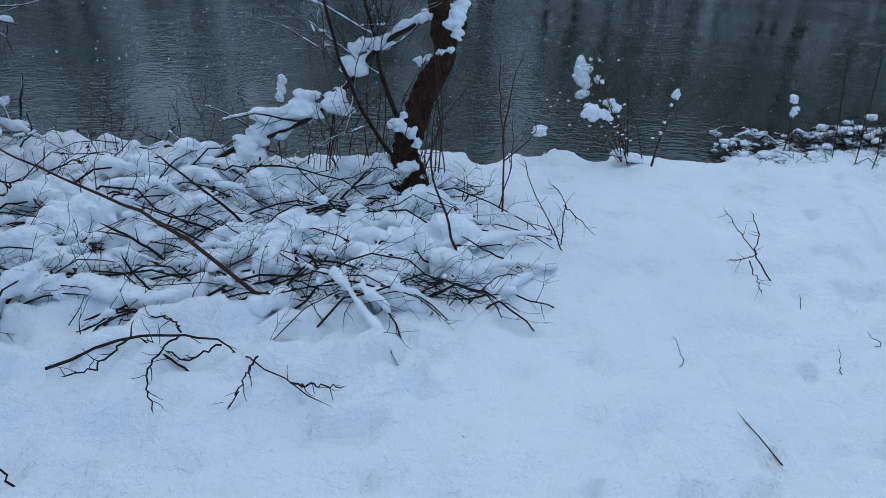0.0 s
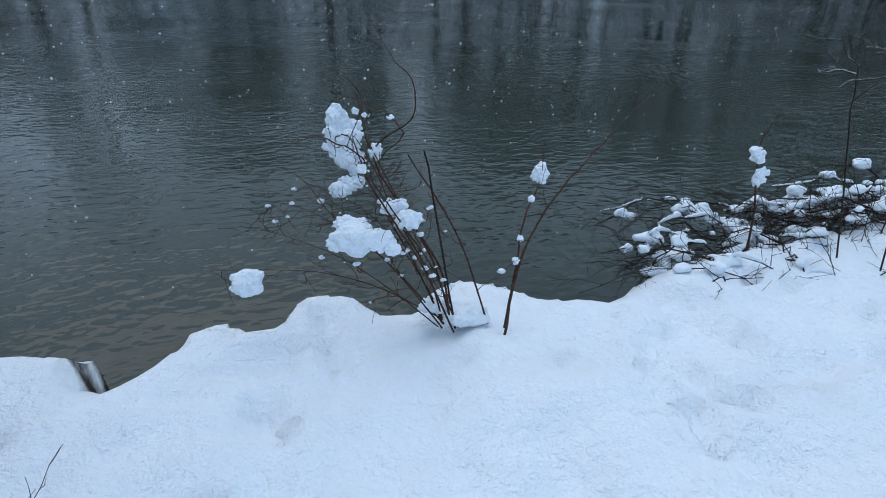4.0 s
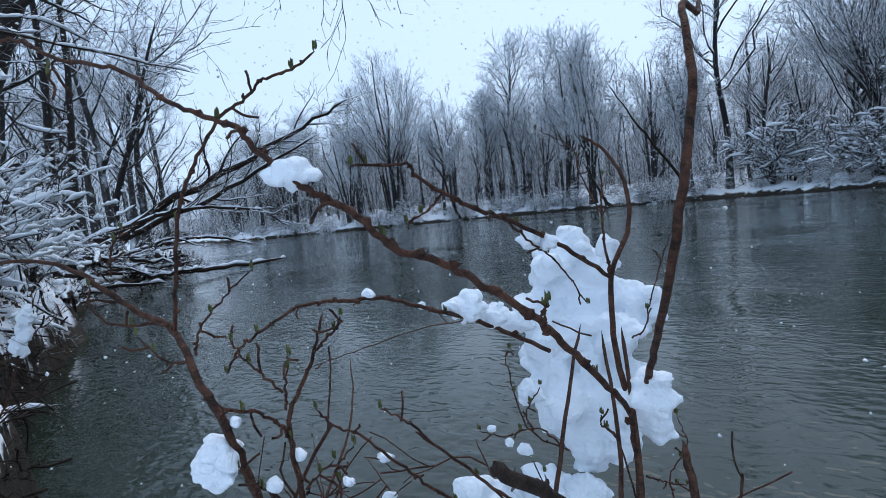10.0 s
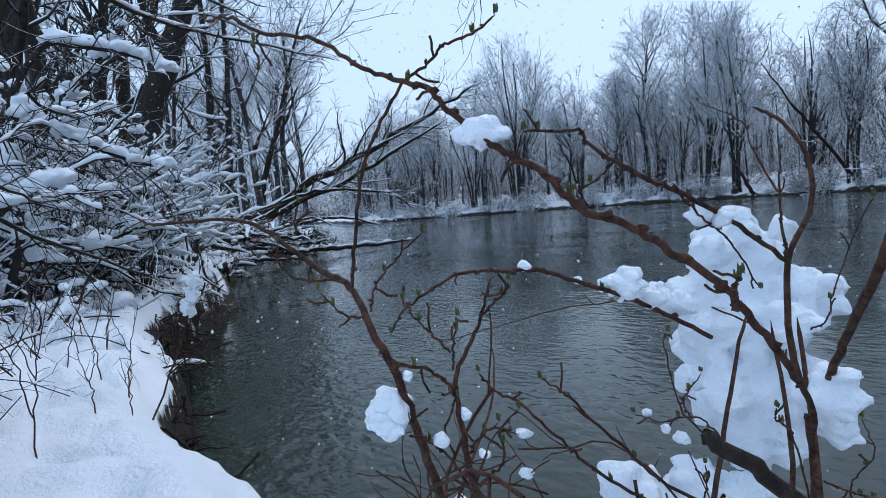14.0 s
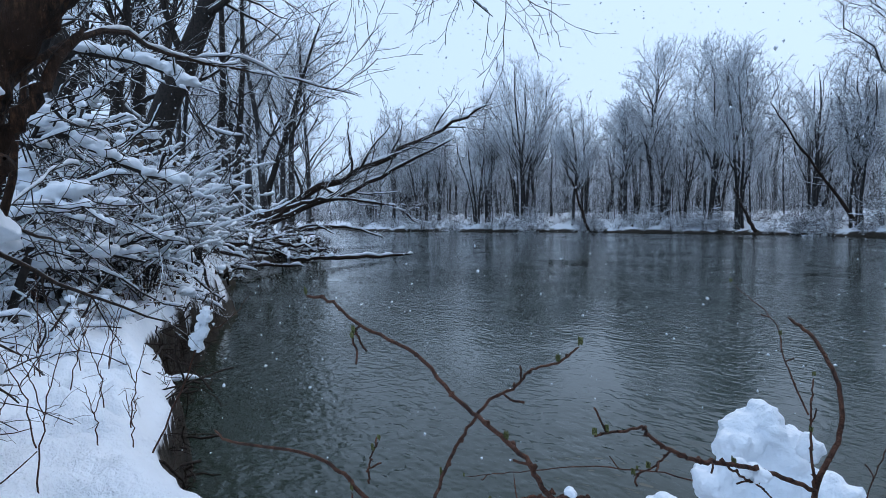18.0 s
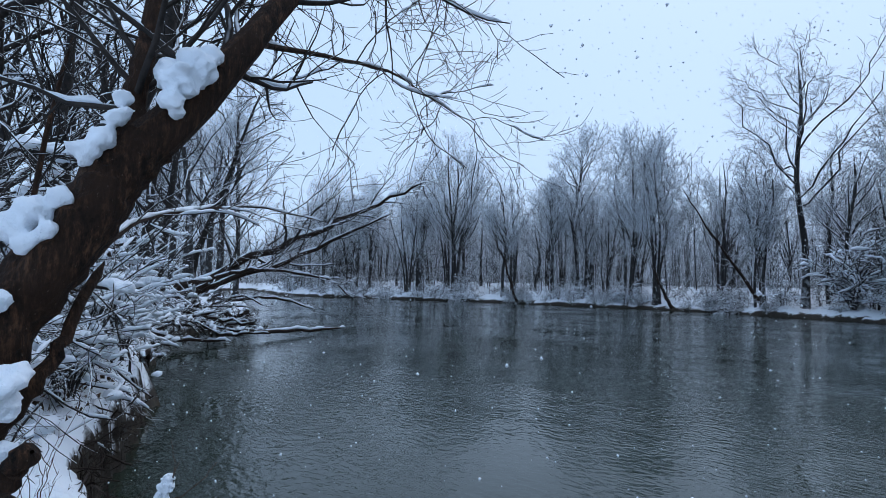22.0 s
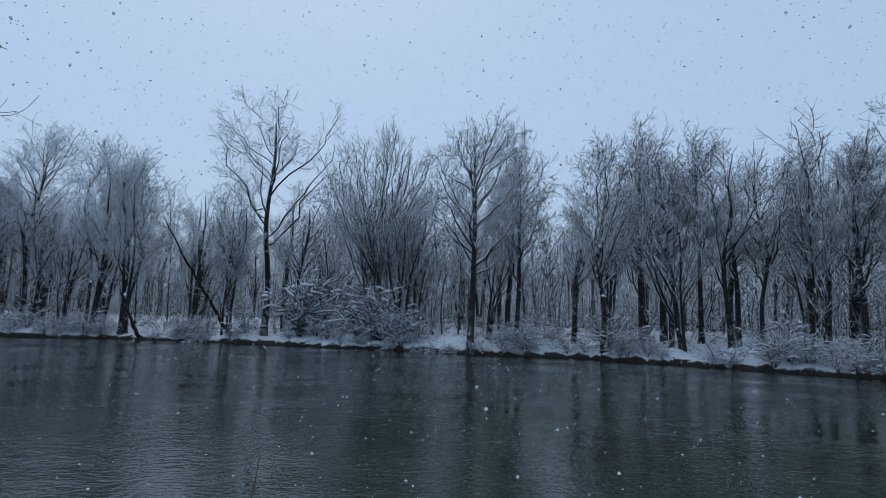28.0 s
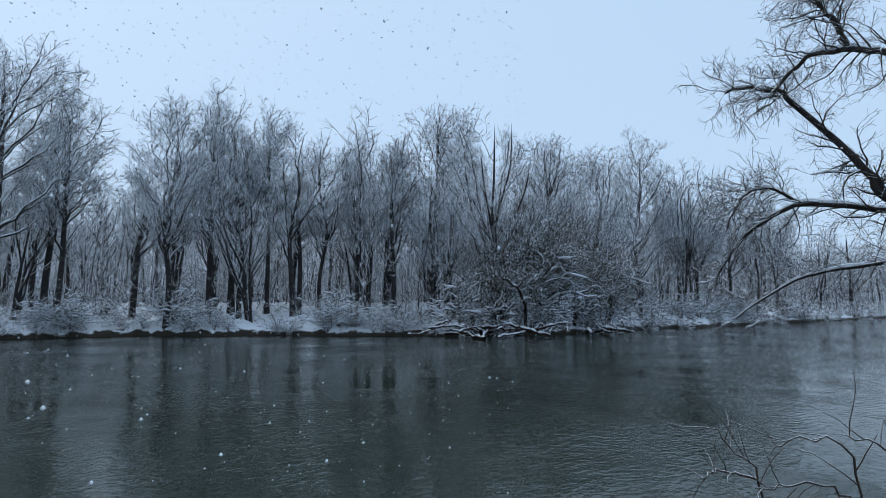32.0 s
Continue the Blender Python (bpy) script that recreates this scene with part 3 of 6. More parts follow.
# Thin stems deep in the wood, past counting.
g = Geo()
n = 900
sx = rng.uniform(-95, 150, n)
sy = edge_at(FAR_EDGE, sx) + 2.5 + 48 * rng.uniform(0, 1, n) ** 1.1
sh = rng.uniform(5, 12.5, n)
base = np.stack([sx, sy, height(sx, sy) - 0.1], -1)
tip = base + np.stack([rng.normal(0, 0.5, n), rng.normal(0, 0.5, n), sh], -1)
f = np.linspace(0, 1, 5)[None, :, None]
stems = base[:, None] * (1 - f) + tip[:, None] * f + np.cumsum(rng.normal(0, 0.26, (n, 5, 3)), 1) * f
rads = rng.uniform(0.025, 0.085, (n, 1)) * np.linspace(1, 0.25, 5)
tubes(g, stems, rads, 3)
l1 = grow(rng, stems, rads, 15, 0.12, 1.0, 56, lambda f: 0.6 + 2.9 * np.sqrt(np.clip(1 - ((f - 0.45) / 0.56) ** 2, 0, 1)), 3, 0.15, 0.2, 0.4, 0.4)
l1[1][:] = np.maximum(l1[1], 0.018)
tubes(g, *l1, 3)
cones(g, rng, *l1, 9, 0.1, 50, 0.8, 0.018, 0.4, 0.05)
cones(g, rng, stems, rads, 10, 0.1, 60, 0.9, 0.014, 0.4, 0.2)
m = 2600
bx = rng.uniform(-150, 210, m)
by = edge_at(FAR_EDGE, bx) + rng.uniform(26, 66, m)
bh = rng.uniform(4, 13, m)
foot = np.stack([bx, by, height(bx, by) - 0.1], -1)
head = foot + np.stack([rng.normal(0, 0.8, m), rng.normal(0, 0.8, m), bh], -1)
u = np.linspace(0, 1, 4)[None, :, None]
deep = foot[:, None] * (1 - u) + head[:, None] * u + rng.normal(0, 0.2, (m, 4, 3)) * u
deep_r = rng.uniform(0.05, 0.12, (m, 1)) * np.linspace(1, 0.3, 4)
tubes(g, deep, deep_r, 3)
cones(g, rng, deep, deep_r, 30, 0.08, 58, 2.2, 0.045, 0.4, 0.15)
m = 2300
bx = rng.uniform(-230, 260, m)
by = edge_at(FAR_EDGE, bx) + rng.uniform(62, 110, m)
foot = np.stack([bx, by, height(bx, by) - 0.1], -1)
deep = foot[:, None] + np.linspace(0, 1, 4)[None, :, None] * np.stack([rng.normal(0, 1, m), rng.normal(0, 1, m), rng.uniform(7, 13.5, m)], -1)[:, None]
deep_r = rng.uniform(0.1, 0.2, (m, 1)) * np.linspace(1, 0.3, 4)
tubes(g, deep, deep_r, 3)
cones(g, rng, deep, deep_r, 26, 0.0, 62, 2.8, 0.10, 0.4, 0.15)
tagged(part("far_woods", g, M_DARK_TWIG), "dense grey snowy saplings deep in the wood", "woods", kind="stuff")

# Low thicket under the trees, past counting.
g = Geo()
n = 5600
sx = rng.uniform(-80, 130, n)
sy = edge_at(FAR_EDGE, sx) + 2.6 + 30 * rng.uniform(0, 1, n) ** 1.5
sh = rng.uniform(0.5, 1.5, n) + 3.6 * rng.uniform(0, 1, n) ** 2 * (sy > edge_at(FAR_EDGE, sx) + 6)
base = np.stack([sx, sy, height(sx, sy) - 0.1], -1)
tip = base + np.stack([rng.normal(0, 1.1, n), rng.normal(0, 1.1, n), sh], -1)
f = np.linspace(0, 1, 4)[None, :, None]
stems = base[:, None] * (1 - f) + tip[:, None] * f + rng.normal(0, 0.22, (n, 4, 3)) * f
rads = rng.uniform(0.012, 0.03, (n, 1)) * np.linspace(1, 0.4, 4)
tubes(g, stems, rads, 3)
cones(g, rng, stems, rads, 15, 0.1, 70, 0.5, 0.017, 0.4, 0.0)
n = 1500
sx = rng.uniform(-150, -84, n)
sy = rng.uniform(26, 78, n)
base = np.stack([sx, sy, height(sx, sy) - 0.1], -1)[height(sx, sy) > 0.1]
n = len(base)
tip = base + np.stack([rng.normal(0, 1.1, n), rng.normal(0, 1.1, n), rng.uniform(1.5, 7, n)], -1)
stems = base[:, None] * (1 - f) + tip[:, None] * f + rng.normal(0, 0.22, (n, 4, 3)) * f
rads = rng.uniform(0.02, 0.06, (n, 1)) * np.linspace(1, 0.4, 4)
tubes(g, stems, rads, 3)
cones(g, rng, stems, rads, 18, 0.1, 60, 1.3, 0.04, 0.4, 0.1)
tagged(part("thicket", g, M_BUSH), "dense dark thicket flecked with snow", "thicket", kind="stuff")

# ---- bushes, fallen wood and stems ----


def stem(geo, ctrl, r0, r1, sides=6, n=0, wob=0.0, seed=0):
    """One bent stem through its control points; returns its line and radii for growing twigs on it."""
    n = n or max(6, 4 * len(ctrl))
    p = smooth_line(ctrl, n)
    if wob:
        p[1:-1] += np.random.default_rng(seed).normal(0, wob, (n - 2, 3))
    r = np.linspace(r0, r1, n)
    r[-1] *= 0.15
    tubes(geo, p, r, sides)
    return p[None], r[None]


def finer(a, k):
    """k times as many points along each of N lines."""
    n = a.shape[1]
    x = np.linspace(0, n - 1, (n - 1) * k + 1)
    i = np.minimum(x.astype(int), n - 2)
    u = (x - i).reshape(1, -1, *([1] * (a.ndim - 2)))
    return a[:, i] * (1 - u) + a[:, i + 1] * u


def snow_on(geo, pts, rad, thick, rng, gaps=0.3, sides=6, dense=3):
    """Snow lying along stems: thick on level stretches, none on steep ones, broken here and there."""
    pts, rad = finer(pts, dense), finer(rad, dense)
    n, s, _ = pts.shape
    tan = np.gradient(pts, axis=1)
    tan /= np.linalg.norm(tan, axis=2, keepdims=True) + 1e-9
    flat = np.clip(1.15 - 1.3 * np.abs(tan[..., 2]), 0, 1)
    w = rng.uniform(0.3, 1.35, (n, s))
    w = (w + np.roll(w, 1, 1)) / 2 * (np.repeat(rng.uniform(0, 1, (n, s // 4 + 1)), 4, 1)[:, :s] > gaps)
    w[:, 0] *= 0.05
    w[:, -1] *= 0.05
    r = np.maximum(thick * flat * w, 0.0)
    keep = r.max(1) > thick * 0.2
    up = (rad + r * 0.7)[..., None] * np.array([0, 0, 1.0])
    tubes(geo, (pts + up)[keep], np.maximum(r, 1e-4)[keep], sides)


def sprays(name, material, parent, levels, label=""):
    """Each first-order twig with all that grows on it, as a part of its own."""
    n = levels[0][0].shape[0]
    for i in range(n):
        g = Geo()
        for pts, rad, sides in levels:
            c = pts.shape[0] // n
            tubes(g, pts[i * c : (i + 1) * c], rad[i * c : (i + 1) * c], sides)
        part(name, g, material, parent, label)


def bush(name, at, seed, label, tall=1.6, wide=0.9, stems=26, snow=0.02, kind_mats=None, fine=4, clumps=10, clump=0.09, group="snowy bushes", floor=None, split=False, heavy=False, least=0.0):
    """Many stems from one stool, bent under snow."""
    rng = np.random.default_rng(seed)
    bark, sm = kind_mats or (M_DRY, M_SNOW)
    ob = thing(name, (at[0], at[1], (float(height(at[0], at[1])) if floor is None else floor) - 0.03), label, "bush", group)
    a = rng.uniform(0, 6.28, stems)
    rr = rng.uniform(0.2, 1.0, stems) * wide
    hh = rng.uniform(0.45, 1.0, stems) * tall
    t = np.linspace(0, 1, 7)[None, :, None]
    d = np.stack([np.cos(a), np.sin(a), 0 * a], -1)[:, None]
    lines = d * (0.06 + rr[:, None, None] * t**1.4) + np.array([0, 0, 1.0]) * (hh[:, None, None] * (1.25 * t - 0.35 * t**2.5 * rr[:, None, None] / wide * 1.3))
    lines += np.cumsum(rng.normal(0, 0.035 * tall, lines.shape), 1) * t
    rad = rng.uniform(0.006, 0.012, (stems, 1)) * tall / 1.4 * np.linspace(1, 0.35, 7)
    g, gs = Geo(), Geo()
    tubes(g, lines, rad, 4)
    l2 = grow(rng, lines, rad, fine, 0.2, 1.0, 58, 0.34 * tall, 5 if split else 3, -0.05, 0.26, 0.55, 0.4)
    l2[1][:] = np.maximum(l2[1], least)
    tubes(g, *l2, 3)
    l3 = grow(rng, *l2, 3, 0.2, 1.0, 50, 0.14 * tall, 3 if split else 1, 0.0, 0.25, 0.7, 0.5)
    l3[1][:] = np.maximum(l3[1], least * 0.8)
    tubes(g, *l3, 3)
    if split:
        sprays("stem", bark, ob, [(lines, rad, 4), (*l2, 3), (*l3, 3)])
    else:
        tagged(part("stem_tangle", g, bark, ob), kind="stuff")
    snow_on(gs, lines, rad, snow, rng, 0.25, 5, 3 if split else 1)
    if heavy:
        snow_on(gs, *l2, snow * 0.8, rng, 0.15, 4, 1)
    if split:
        snow_on(gs, *l2, snow * 0.7, rng, 0.4, 4)
    tips = l2[0][:, -1]
    for k in range(clumps):
        p = tips[int(rng.integers(len(tips)))]
        s = clump * rng.uniform(0.4, 1.2)
        blob(gs, p, (s * rng.uniform(0.8, 1.7), s * rng.uniform(0.7, 1.4), s * 0.7), seed * 50 + k, 0.1, 7)
    tagged(part("snow_load", gs, sm, ob), kind="stuff")
    return ob


# Bushes under the trees of the far shore.
rng = np.random.default_rng(23)
FAR_MATS = (M_BUSH, M_SNOW)
bushes = [bush("bush", (-66 + 3 * k, 37.5), 300 + k, "leafless shoreline bush heavy with snow", 1.7, 1.4, 18, 0.045, FAR_MATS, 5, 0, 0.12, "bushes on the far shore", heavy=True, least=0.012) for k in range(4)]
for k in range(200):
    x = rng.uniform(-62, 64) if k < 160 else rng.uniform(60, 140)
    y = float(edge_at(FAR_EDGE, x)) + (abs(rng.normal(0.3, 1.5)) if k % 2 else rng.uniform(-0.1, 0.7))
    s = rng.uniform(0.45, 1.25) if k % 2 else rng.uniform(0.35, 0.75)
    t = copy_thing(bushes[k % 4], pose(x, y, float(height(x, y)) - 0.05, 0, 0, rng.uniform(0, 360)))
    t.scale = (s * 1.15, s * 1.15, s)
white = [bush("bush", (-70 + 3 * k, 38.5), 320 + k, "big bush plastered white with snow", 1.8, 1.3, 26, 0.06, FAR_MATS, 8, 0, 0.13, "bushes on the far shore", heavy=True, least=0.013) for k in range(2)]
for k, (x, y, s) in enumerate([(-9.2, 42.0, 2.3), (-8.2, 42.6, 1.9), (-5.0, 41.0, 1.7), (-3.6, 40.2, 1.9), (-1.6, 39.4, 1.3), (24.3, 22.6, 1.8), (27, 22.2, 2.2), (30, 21.6, 2.0), (33, 21.4, 1.8), (22.4, 23.9, 1.6)]):
    t = copy_thing(white[k % 2] if k < 5 else bushes[k % 4], pose(x, y, float(height(x, y)) - 0.05, 0, 0, 70 * k))
    t.scale = (s, s, s)


def log(name, ctrl, r0, r1, seed, label, snow=0.05, group="driftwood", twigs=0, bark=None):
    rng = np.random.default_rng(seed)
    at = np.array(ctrl[0])
    ob = thing(name, tuple(at), label, "log", group)
    g, gs = Geo(), Geo()
    p, r = stem(g, [np.array(c) - at for c in ctrl], r0, r1, 7, 0, r0 * 0.35, seed)
    snow_on(gs, p, r * 0.75, max(r0 * 0.55, snow), rng, 0.12, 7)
    part("trunk", g, bark or M_BARK, ob)
    if twigs:
        g = Geo()
        far_to = min(1.0, 0.13 * float(np.linalg.norm(np.diff(p[0], axis=0), axis=1).sum()))
        l1 = grow(rng, p, r, twigs, 0.3, 1.0, 42, lambda f: far_to * (2.6 - 1.4 * f), 6, 0.25, 0.16, 0.45, 0.3)
        l2 = grow(rng, *l1, 6, 0.25, 1.0, 40, 0.8 * far_to, 4, 0.1, 0.14, 0.5, 0.4)
        l3 = grow(rng, *l2, 4, 0.2, 1.0, 40, 0.35 * far_to, 2, 0.0, 0.14, 0.6, 0.5)
        for l, k in ((l1, 5), (l2, 3), (l3, 3)):
            l[1][:] = np.maximum(l[1], 0.006)
            tubes(g, *l, k)
        sprays("branch", M_TREE, ob, [(*l1, 5), (*l2, 3), (*l3, 3)])
        snow_on(gs, *l1, 0.022, rng, 0.2, 4)
    part("snow_cover", gs, M_SNOW, ob)
    return ob


M_TREE = bark_material("snow_flecked_bark", (0.012, 0.010, 0.009), (0.034, 0.027, 0.023), 0.5, 0.85, 0.5, 9.0, 20.0)

# Dense osier growth round the willow.
M_OSIER = bark_material("osier_twigs", (0.020, 0.017, 0.010), (0.075, 0.060, 0.034), 0.1, 0.55, 0.7, 4.0, 8.0)
osier = bush("osier_clump", (27.0, 23.0), 340, "dense brown osier thicket with little snow on it", 6.6, 2.6, 70, 0.012, (M_OSIER, M_SNOW), 9, 0, 0.1, "osiers round the willow", least=0.014)
for x, y, s in ((24.6, 22.9, 0.75), (29.6, 22.2, 0.9), (31.8, 21.9, 0.85), (34.0, 21.6, 0.7), (28.2, 24.6, 1.1)):
    t = copy_thing(osier, pose(x, y, float(height(x, y)) - 0.05, 0, 0, 57 * x))
    t.scale = (s, s, s)

# Fallen wood at the foot of the willow on the far shore.
rng = np.random.default_rng(61)
for k in range(30):
    x, y = rng.uniform(19, 31), 0
    y = max(18.4, float(edge_at(FAR_EDGE, x)) - rng.uniform(-0.3, 2.6))
    a, ln = rng.uniform(-0.7, 0.7) + (0 if k % 3 else 1.2), rng.uniform(1.0, 3.6)
    z = rng.uniform(0.05, 0.5)
    d = np.array([math.cos(a), math.sin(a), 0])
    p0 = np.array([x, y, z]) - d * ln / 2
    log("driftwood_log", [p0, p0 + d * ln * 0.5 + (0, 0, rng.uniform(0, 0.3)), p0 + d * ln + (0, 0, rng.uniform(-0.2, 0.5))], rng.uniform(0.03, 0.11), 0.025, 700 + k, "snow-topped fallen limb lying at the waterline", 0.04, twigs=3)
log("leaning_tree", [(26.6, 21.2, 0.3), (29.0, 21.2, 1.7), (31.5, 21.0, 2.9), (34.5, 20.6, 3.4), (37.5, 20.3, 3.0)], 0.10, 0.03, 720, "long bare limb leaning out low over the river", 0.025, "leaning trees", 16)
log("leaning_tree", [(25.2, 21.4, 0.3), (24.2, 20.6, 1.6), (22.8, 20.0, 2.6), (21.4, 19.6, 3.0)], 0.10, 0.03, 721, "bare limb leaning out low over the river", 0.04, "leaning trees", 8)
log("leaning_tree", [(-14.2, 42.3, 0.4), (-15.8, 41.8, 3.2), (-17.6, 41.3, 6.2), (-19.2, 41.0, 9.0)], 0.13, 0.03, 722, "slim bare tree leaning far to one side", 0.04, "leaning trees", 12)
log("leaning_tree", [(-34.8, 41.2, 0.2), (-35.6, 41.0, 2.2), (-36.3, 40.8, 4.4), (-37.6, 40.6, 6.4)], 0.14, 0.04, 723, "short bare tree leaning towards the river", 0.04, "leaning trees", 10)
log("leaning_tree", [(-20.9, 43.0, 0.2), (-21.8, 43.1, 1.6), (-22.8, 43.3, 3.6)], 0.15, 0.06, 724, "stout stem leaning off its clump", 0.04, "leaning trees", 4)

# ---- the wooded near bank upstream ----
log("fallen_tree", [(-22.05, 6.02, 0.72), (-20.96, 7.36, 1.46), (-19.77, 9.29, 2.64), (-18.65, 10.99, 3.49), (-17.59, 12.77, 4.57), (-16.49, 14.6, 5.63)], 0.2, 0.035, 730, "fallen tree propped over the river, snow along its trunk", 0.06, "fallen trees", 16)
log("fallen_tree", [(-20.92, 6.29, 0.75), (-19.81, 7.66, 1.46), (-18.67, 9.22, 2.15), (-17.27, 11.1, 3.16), (-16.18, 12.76, 4.21)], 0.13, 0.03, 731, "fallen tree propped over the river, snow along its trunk", 0.05, "fallen trees", 10)
log("fallen_tree", [(-19.9, 6.92, 1.14), (-19.05, 7.96, 1.88), (-18.2, 9.0, 2.09), (-17.0, 10.48, 1.9), (-16.2, 11.3, 1.24)], 0.08, 0.02, 732, "drooping limb of a fallen tree", 0.04, "fallen trees", 14)
rng = np.random.default_rng(62)
for k in range(52):
    f = rng.uniform(0, 1)
    x = -11.5 - 8.5 * f + rng.normal(0, 0.7)
    y = 2.9 + 6.3 * f**1.1 + rng.normal(-0.2, 0.7)
    a, ln = rng.uniform(-0.4, 2.9), rng.uniform(0.8, 3.4)
    z = 0.12 + 0.95 * rng.uniform(0, 1) ** 1.3
    d = np.array([-math.cos(a) * 0.6, math.sin(a), 0])
    p0 = np.array([x, y, z]) - d * ln / 2
    log("driftwood_log", [p0, p0 + d * ln * 0.5 + (0, 0, rng.uniform(-0.1, 0.2)), p0 + d * ln + (0, 0, rng.uniform(-0.35, 0.3))], rng.uniform(0.025, 0.11), 0.02, 740 + k, "snow-topped log in a river jam", 0.035, "log jam", 2 + k % 3)
log("driftwood_log", [(-16.4, 7.5, 0.25), (-16.8, 9.0, 0.2), (-17.6, 11.9, 0.14)], 0.09, 0.04, 790, "long bare log lying out over the water", 0.05, "log jam")



def bank_tree(name, line, r0, r1, seed, label, limbs, reach, ivy=False):
    """A tree of the near bank with its own bent trunk, from foot to tip."""
    rng = np.random.default_rng(seed)
    at = np.array(line[0], float)
    ob = thing(name, tuple(at), label, "tree", "trees on the near bank")
    g = Geo()
    p, r = stem(g, [np.array(c) - at for c in line], r0, r1, 10, 24, r0 * 0.08, seed)
    part("trunk", g, M_TREE, ob)
    g, gs = Geo(), Geo()
    l1 = grow(rng, p, r, limbs, 0.3, 0.99, 52, lambda f: reach * (1.2 - 0.75 * f), 8, 0.3, 0.13, 0.4, 0.25)
    l2 = grow(rng, *l1, 8, 0.2, 1.0, 42, reach * 0.32, 5, 0.1, 0.15, 0.5, 0.35)
    l3 = grow(rng, *l2, 5, 0.2, 1.0, 40, reach * 0.11, 3, 0.0, 0.16, 0.6, 0.5)
    for l, k, m in ((l1, 6, 0.012), (l2, 4, 0.006), (l3, 3, 0.004)):
        l[1][:] = np.maximum(l[1], m)
        tubes(g, *l, k)
    part("crown", g, M_TREE, ob)
    snow_on(gs, *l1, 0.03, rng, 0.3, 5, 1)
    snow_on(gs, *l2, 0.016, rng, 0.4, 4, 1)
    tagged(part("snow_load", gs, M_SNOW, ob), kind="stuff")
    return ob


bank_tree("tree", [(-11.8, 1.95, 0.6), (-11.8, 2.3, 2.0), (-11.7, 2.75, 3.3), (-11.6, 3.3, 4.8), (-11.5, 3.8, 6.5), (-11.6, 4.2, 9.5), (-11.8, 4.3, 12.5)], 0.34, 0.06, 801, "dark thick tree leaning towards the river", 15, 3.2)
bank_tree("tree", [(-17.4, 5.0, 0.6), (-17.35, 5.15, 3), (-17.3, 5.3, 6.2), (-17.3, 5.2, 12)], 0.17, 0.04, 802, "slim upright bare tree", 14, 2.0)
bank_tree("tree", [(-17.3, 5.35, 0.6), (-17.2, 5.6, 3), (-17.1, 5.8, 6), (-17.2, 5.9, 11)], 0.13, 0.04, 803, "slim upright bare tree", 13, 1.8)
bank_tree("tree", [(-22.36, 8.01, 1.26), (-22.21, 8.2, 2.77), (-21.71, 8.82, 4.92), (-21.48, 9.43, 7.12), (-21.24, 10.04, 9.13)], 0.15, 0.03, 804, "slim bare tree spreading over the river", 18, 2.6)
bank_tree("tree", [(-6.9, 0.55, 0.65), (-6.85, 0.6, 2.0), (-6.9, 0.8, 3.7), (-7.0, 0.9, 7), (-7, 1, 11)], 0.24, 0.06, 805, "dark thick bare tree on the bank", 16, 2.2)
bank_tree("tree", [(-8.8, 1.55, 0.65), (-8.8, 1.7, 2.9), (-8.75, 1.9, 4.5), (-8.8, 2.0, 9)], 0.11, 0.03, 806, "slim bare tree on the bank", 12, 1.5)
bank_tree("tree", [(-8.9, 1.2, 0.65), (-8.9, 1.1, 3), (-8.8, 0.9, 6), (-8.8, 0.7, 10)], 0.16, 0.04, 807, "bare tree on the bank behind brush", 13, 2.0)
bank_tree("tree", [(-5.0, -0.6, 0.7), (-4.9, -0.4, 2.5), (-5.0, -0.1, 5), (-5.2, 0.0, 9)], 0.2, 0.05, 808, "dark bare tree on the bank", 14, 2.2)
bank_tree("tree", [(-14.5, 2.6, 0.65), (-14.4, 2.7, 4), (-14.5, 2.9, 9), (-14.5, 3, 13)], 0.2, 0.05, 809, "tall bare tree on the bank", 14, 2.6)
rng = np.random.default_rng(29)
for k in range(34):
    x = -13 - 47 * rng.uniform(0, 1) ** 1.2
    y = float(edge_at(NEAR_EDGE, x)) - rng.uniform(0.6, 13) * (0.4 + 0.6 * k / 34)
    m = snowy[int(rng.integers(4))]
    s = rng.uniform(0.6, 1.0)
    t = copy_thing(m, pose(x, y, float(height(x, y)) - 0.05, rng.normal(0, 3), rng.normal(0, 3), rng.uniform(0, 360)))
    t.scale = (s, s, s)
    t["group"] = "trees on the near bank"

# Brush along the near bank.
near_bushes = [bush("bush", (-6.0 - 0.9 * k, 1.2 + 0.2 * k), 330 + k, "tangled brush bowed under thick snow", 1.35, 1.0, 17, 0.034, (M_TREE, M_SNOW), 7, 26, 0.032, "brush on the near bank", split=True) for k in range(3)]
for k in range(16):
    x = -5.9 - 9.0 * rng.uniform(0, 1)
    y = float(edge_at(NEAR_EDGE, x)) - 0.15 - abs(rng.normal(0, 0.9))
    s = rng.uniform(0.6, 1.25)
    t = copy_thing(near_bushes[k % 3], pose(x, y, float(height(x, y)) - 0.03, 0, 0, rng.uniform(0, 360)))
    t.scale = (s, s, s)
for k, (x, y, s) in enumerate([(-3.9, -0.7, 0.9), (-4.6, -0.3, 1.2), (-4.5, 0.35, 0.7), (-5.6, 0.1, 1.5), (-5.9, 0.7, 1.3), (-6.6, 1.4, 1.2), (-7.4, 1.6, 1.3)]):
    t = copy_thing(near_bushes[k % 3], pose(x, y, float(height(x, y)) - 0.03, 0, 0, 80 * k))
    t.scale = (s, s, s)

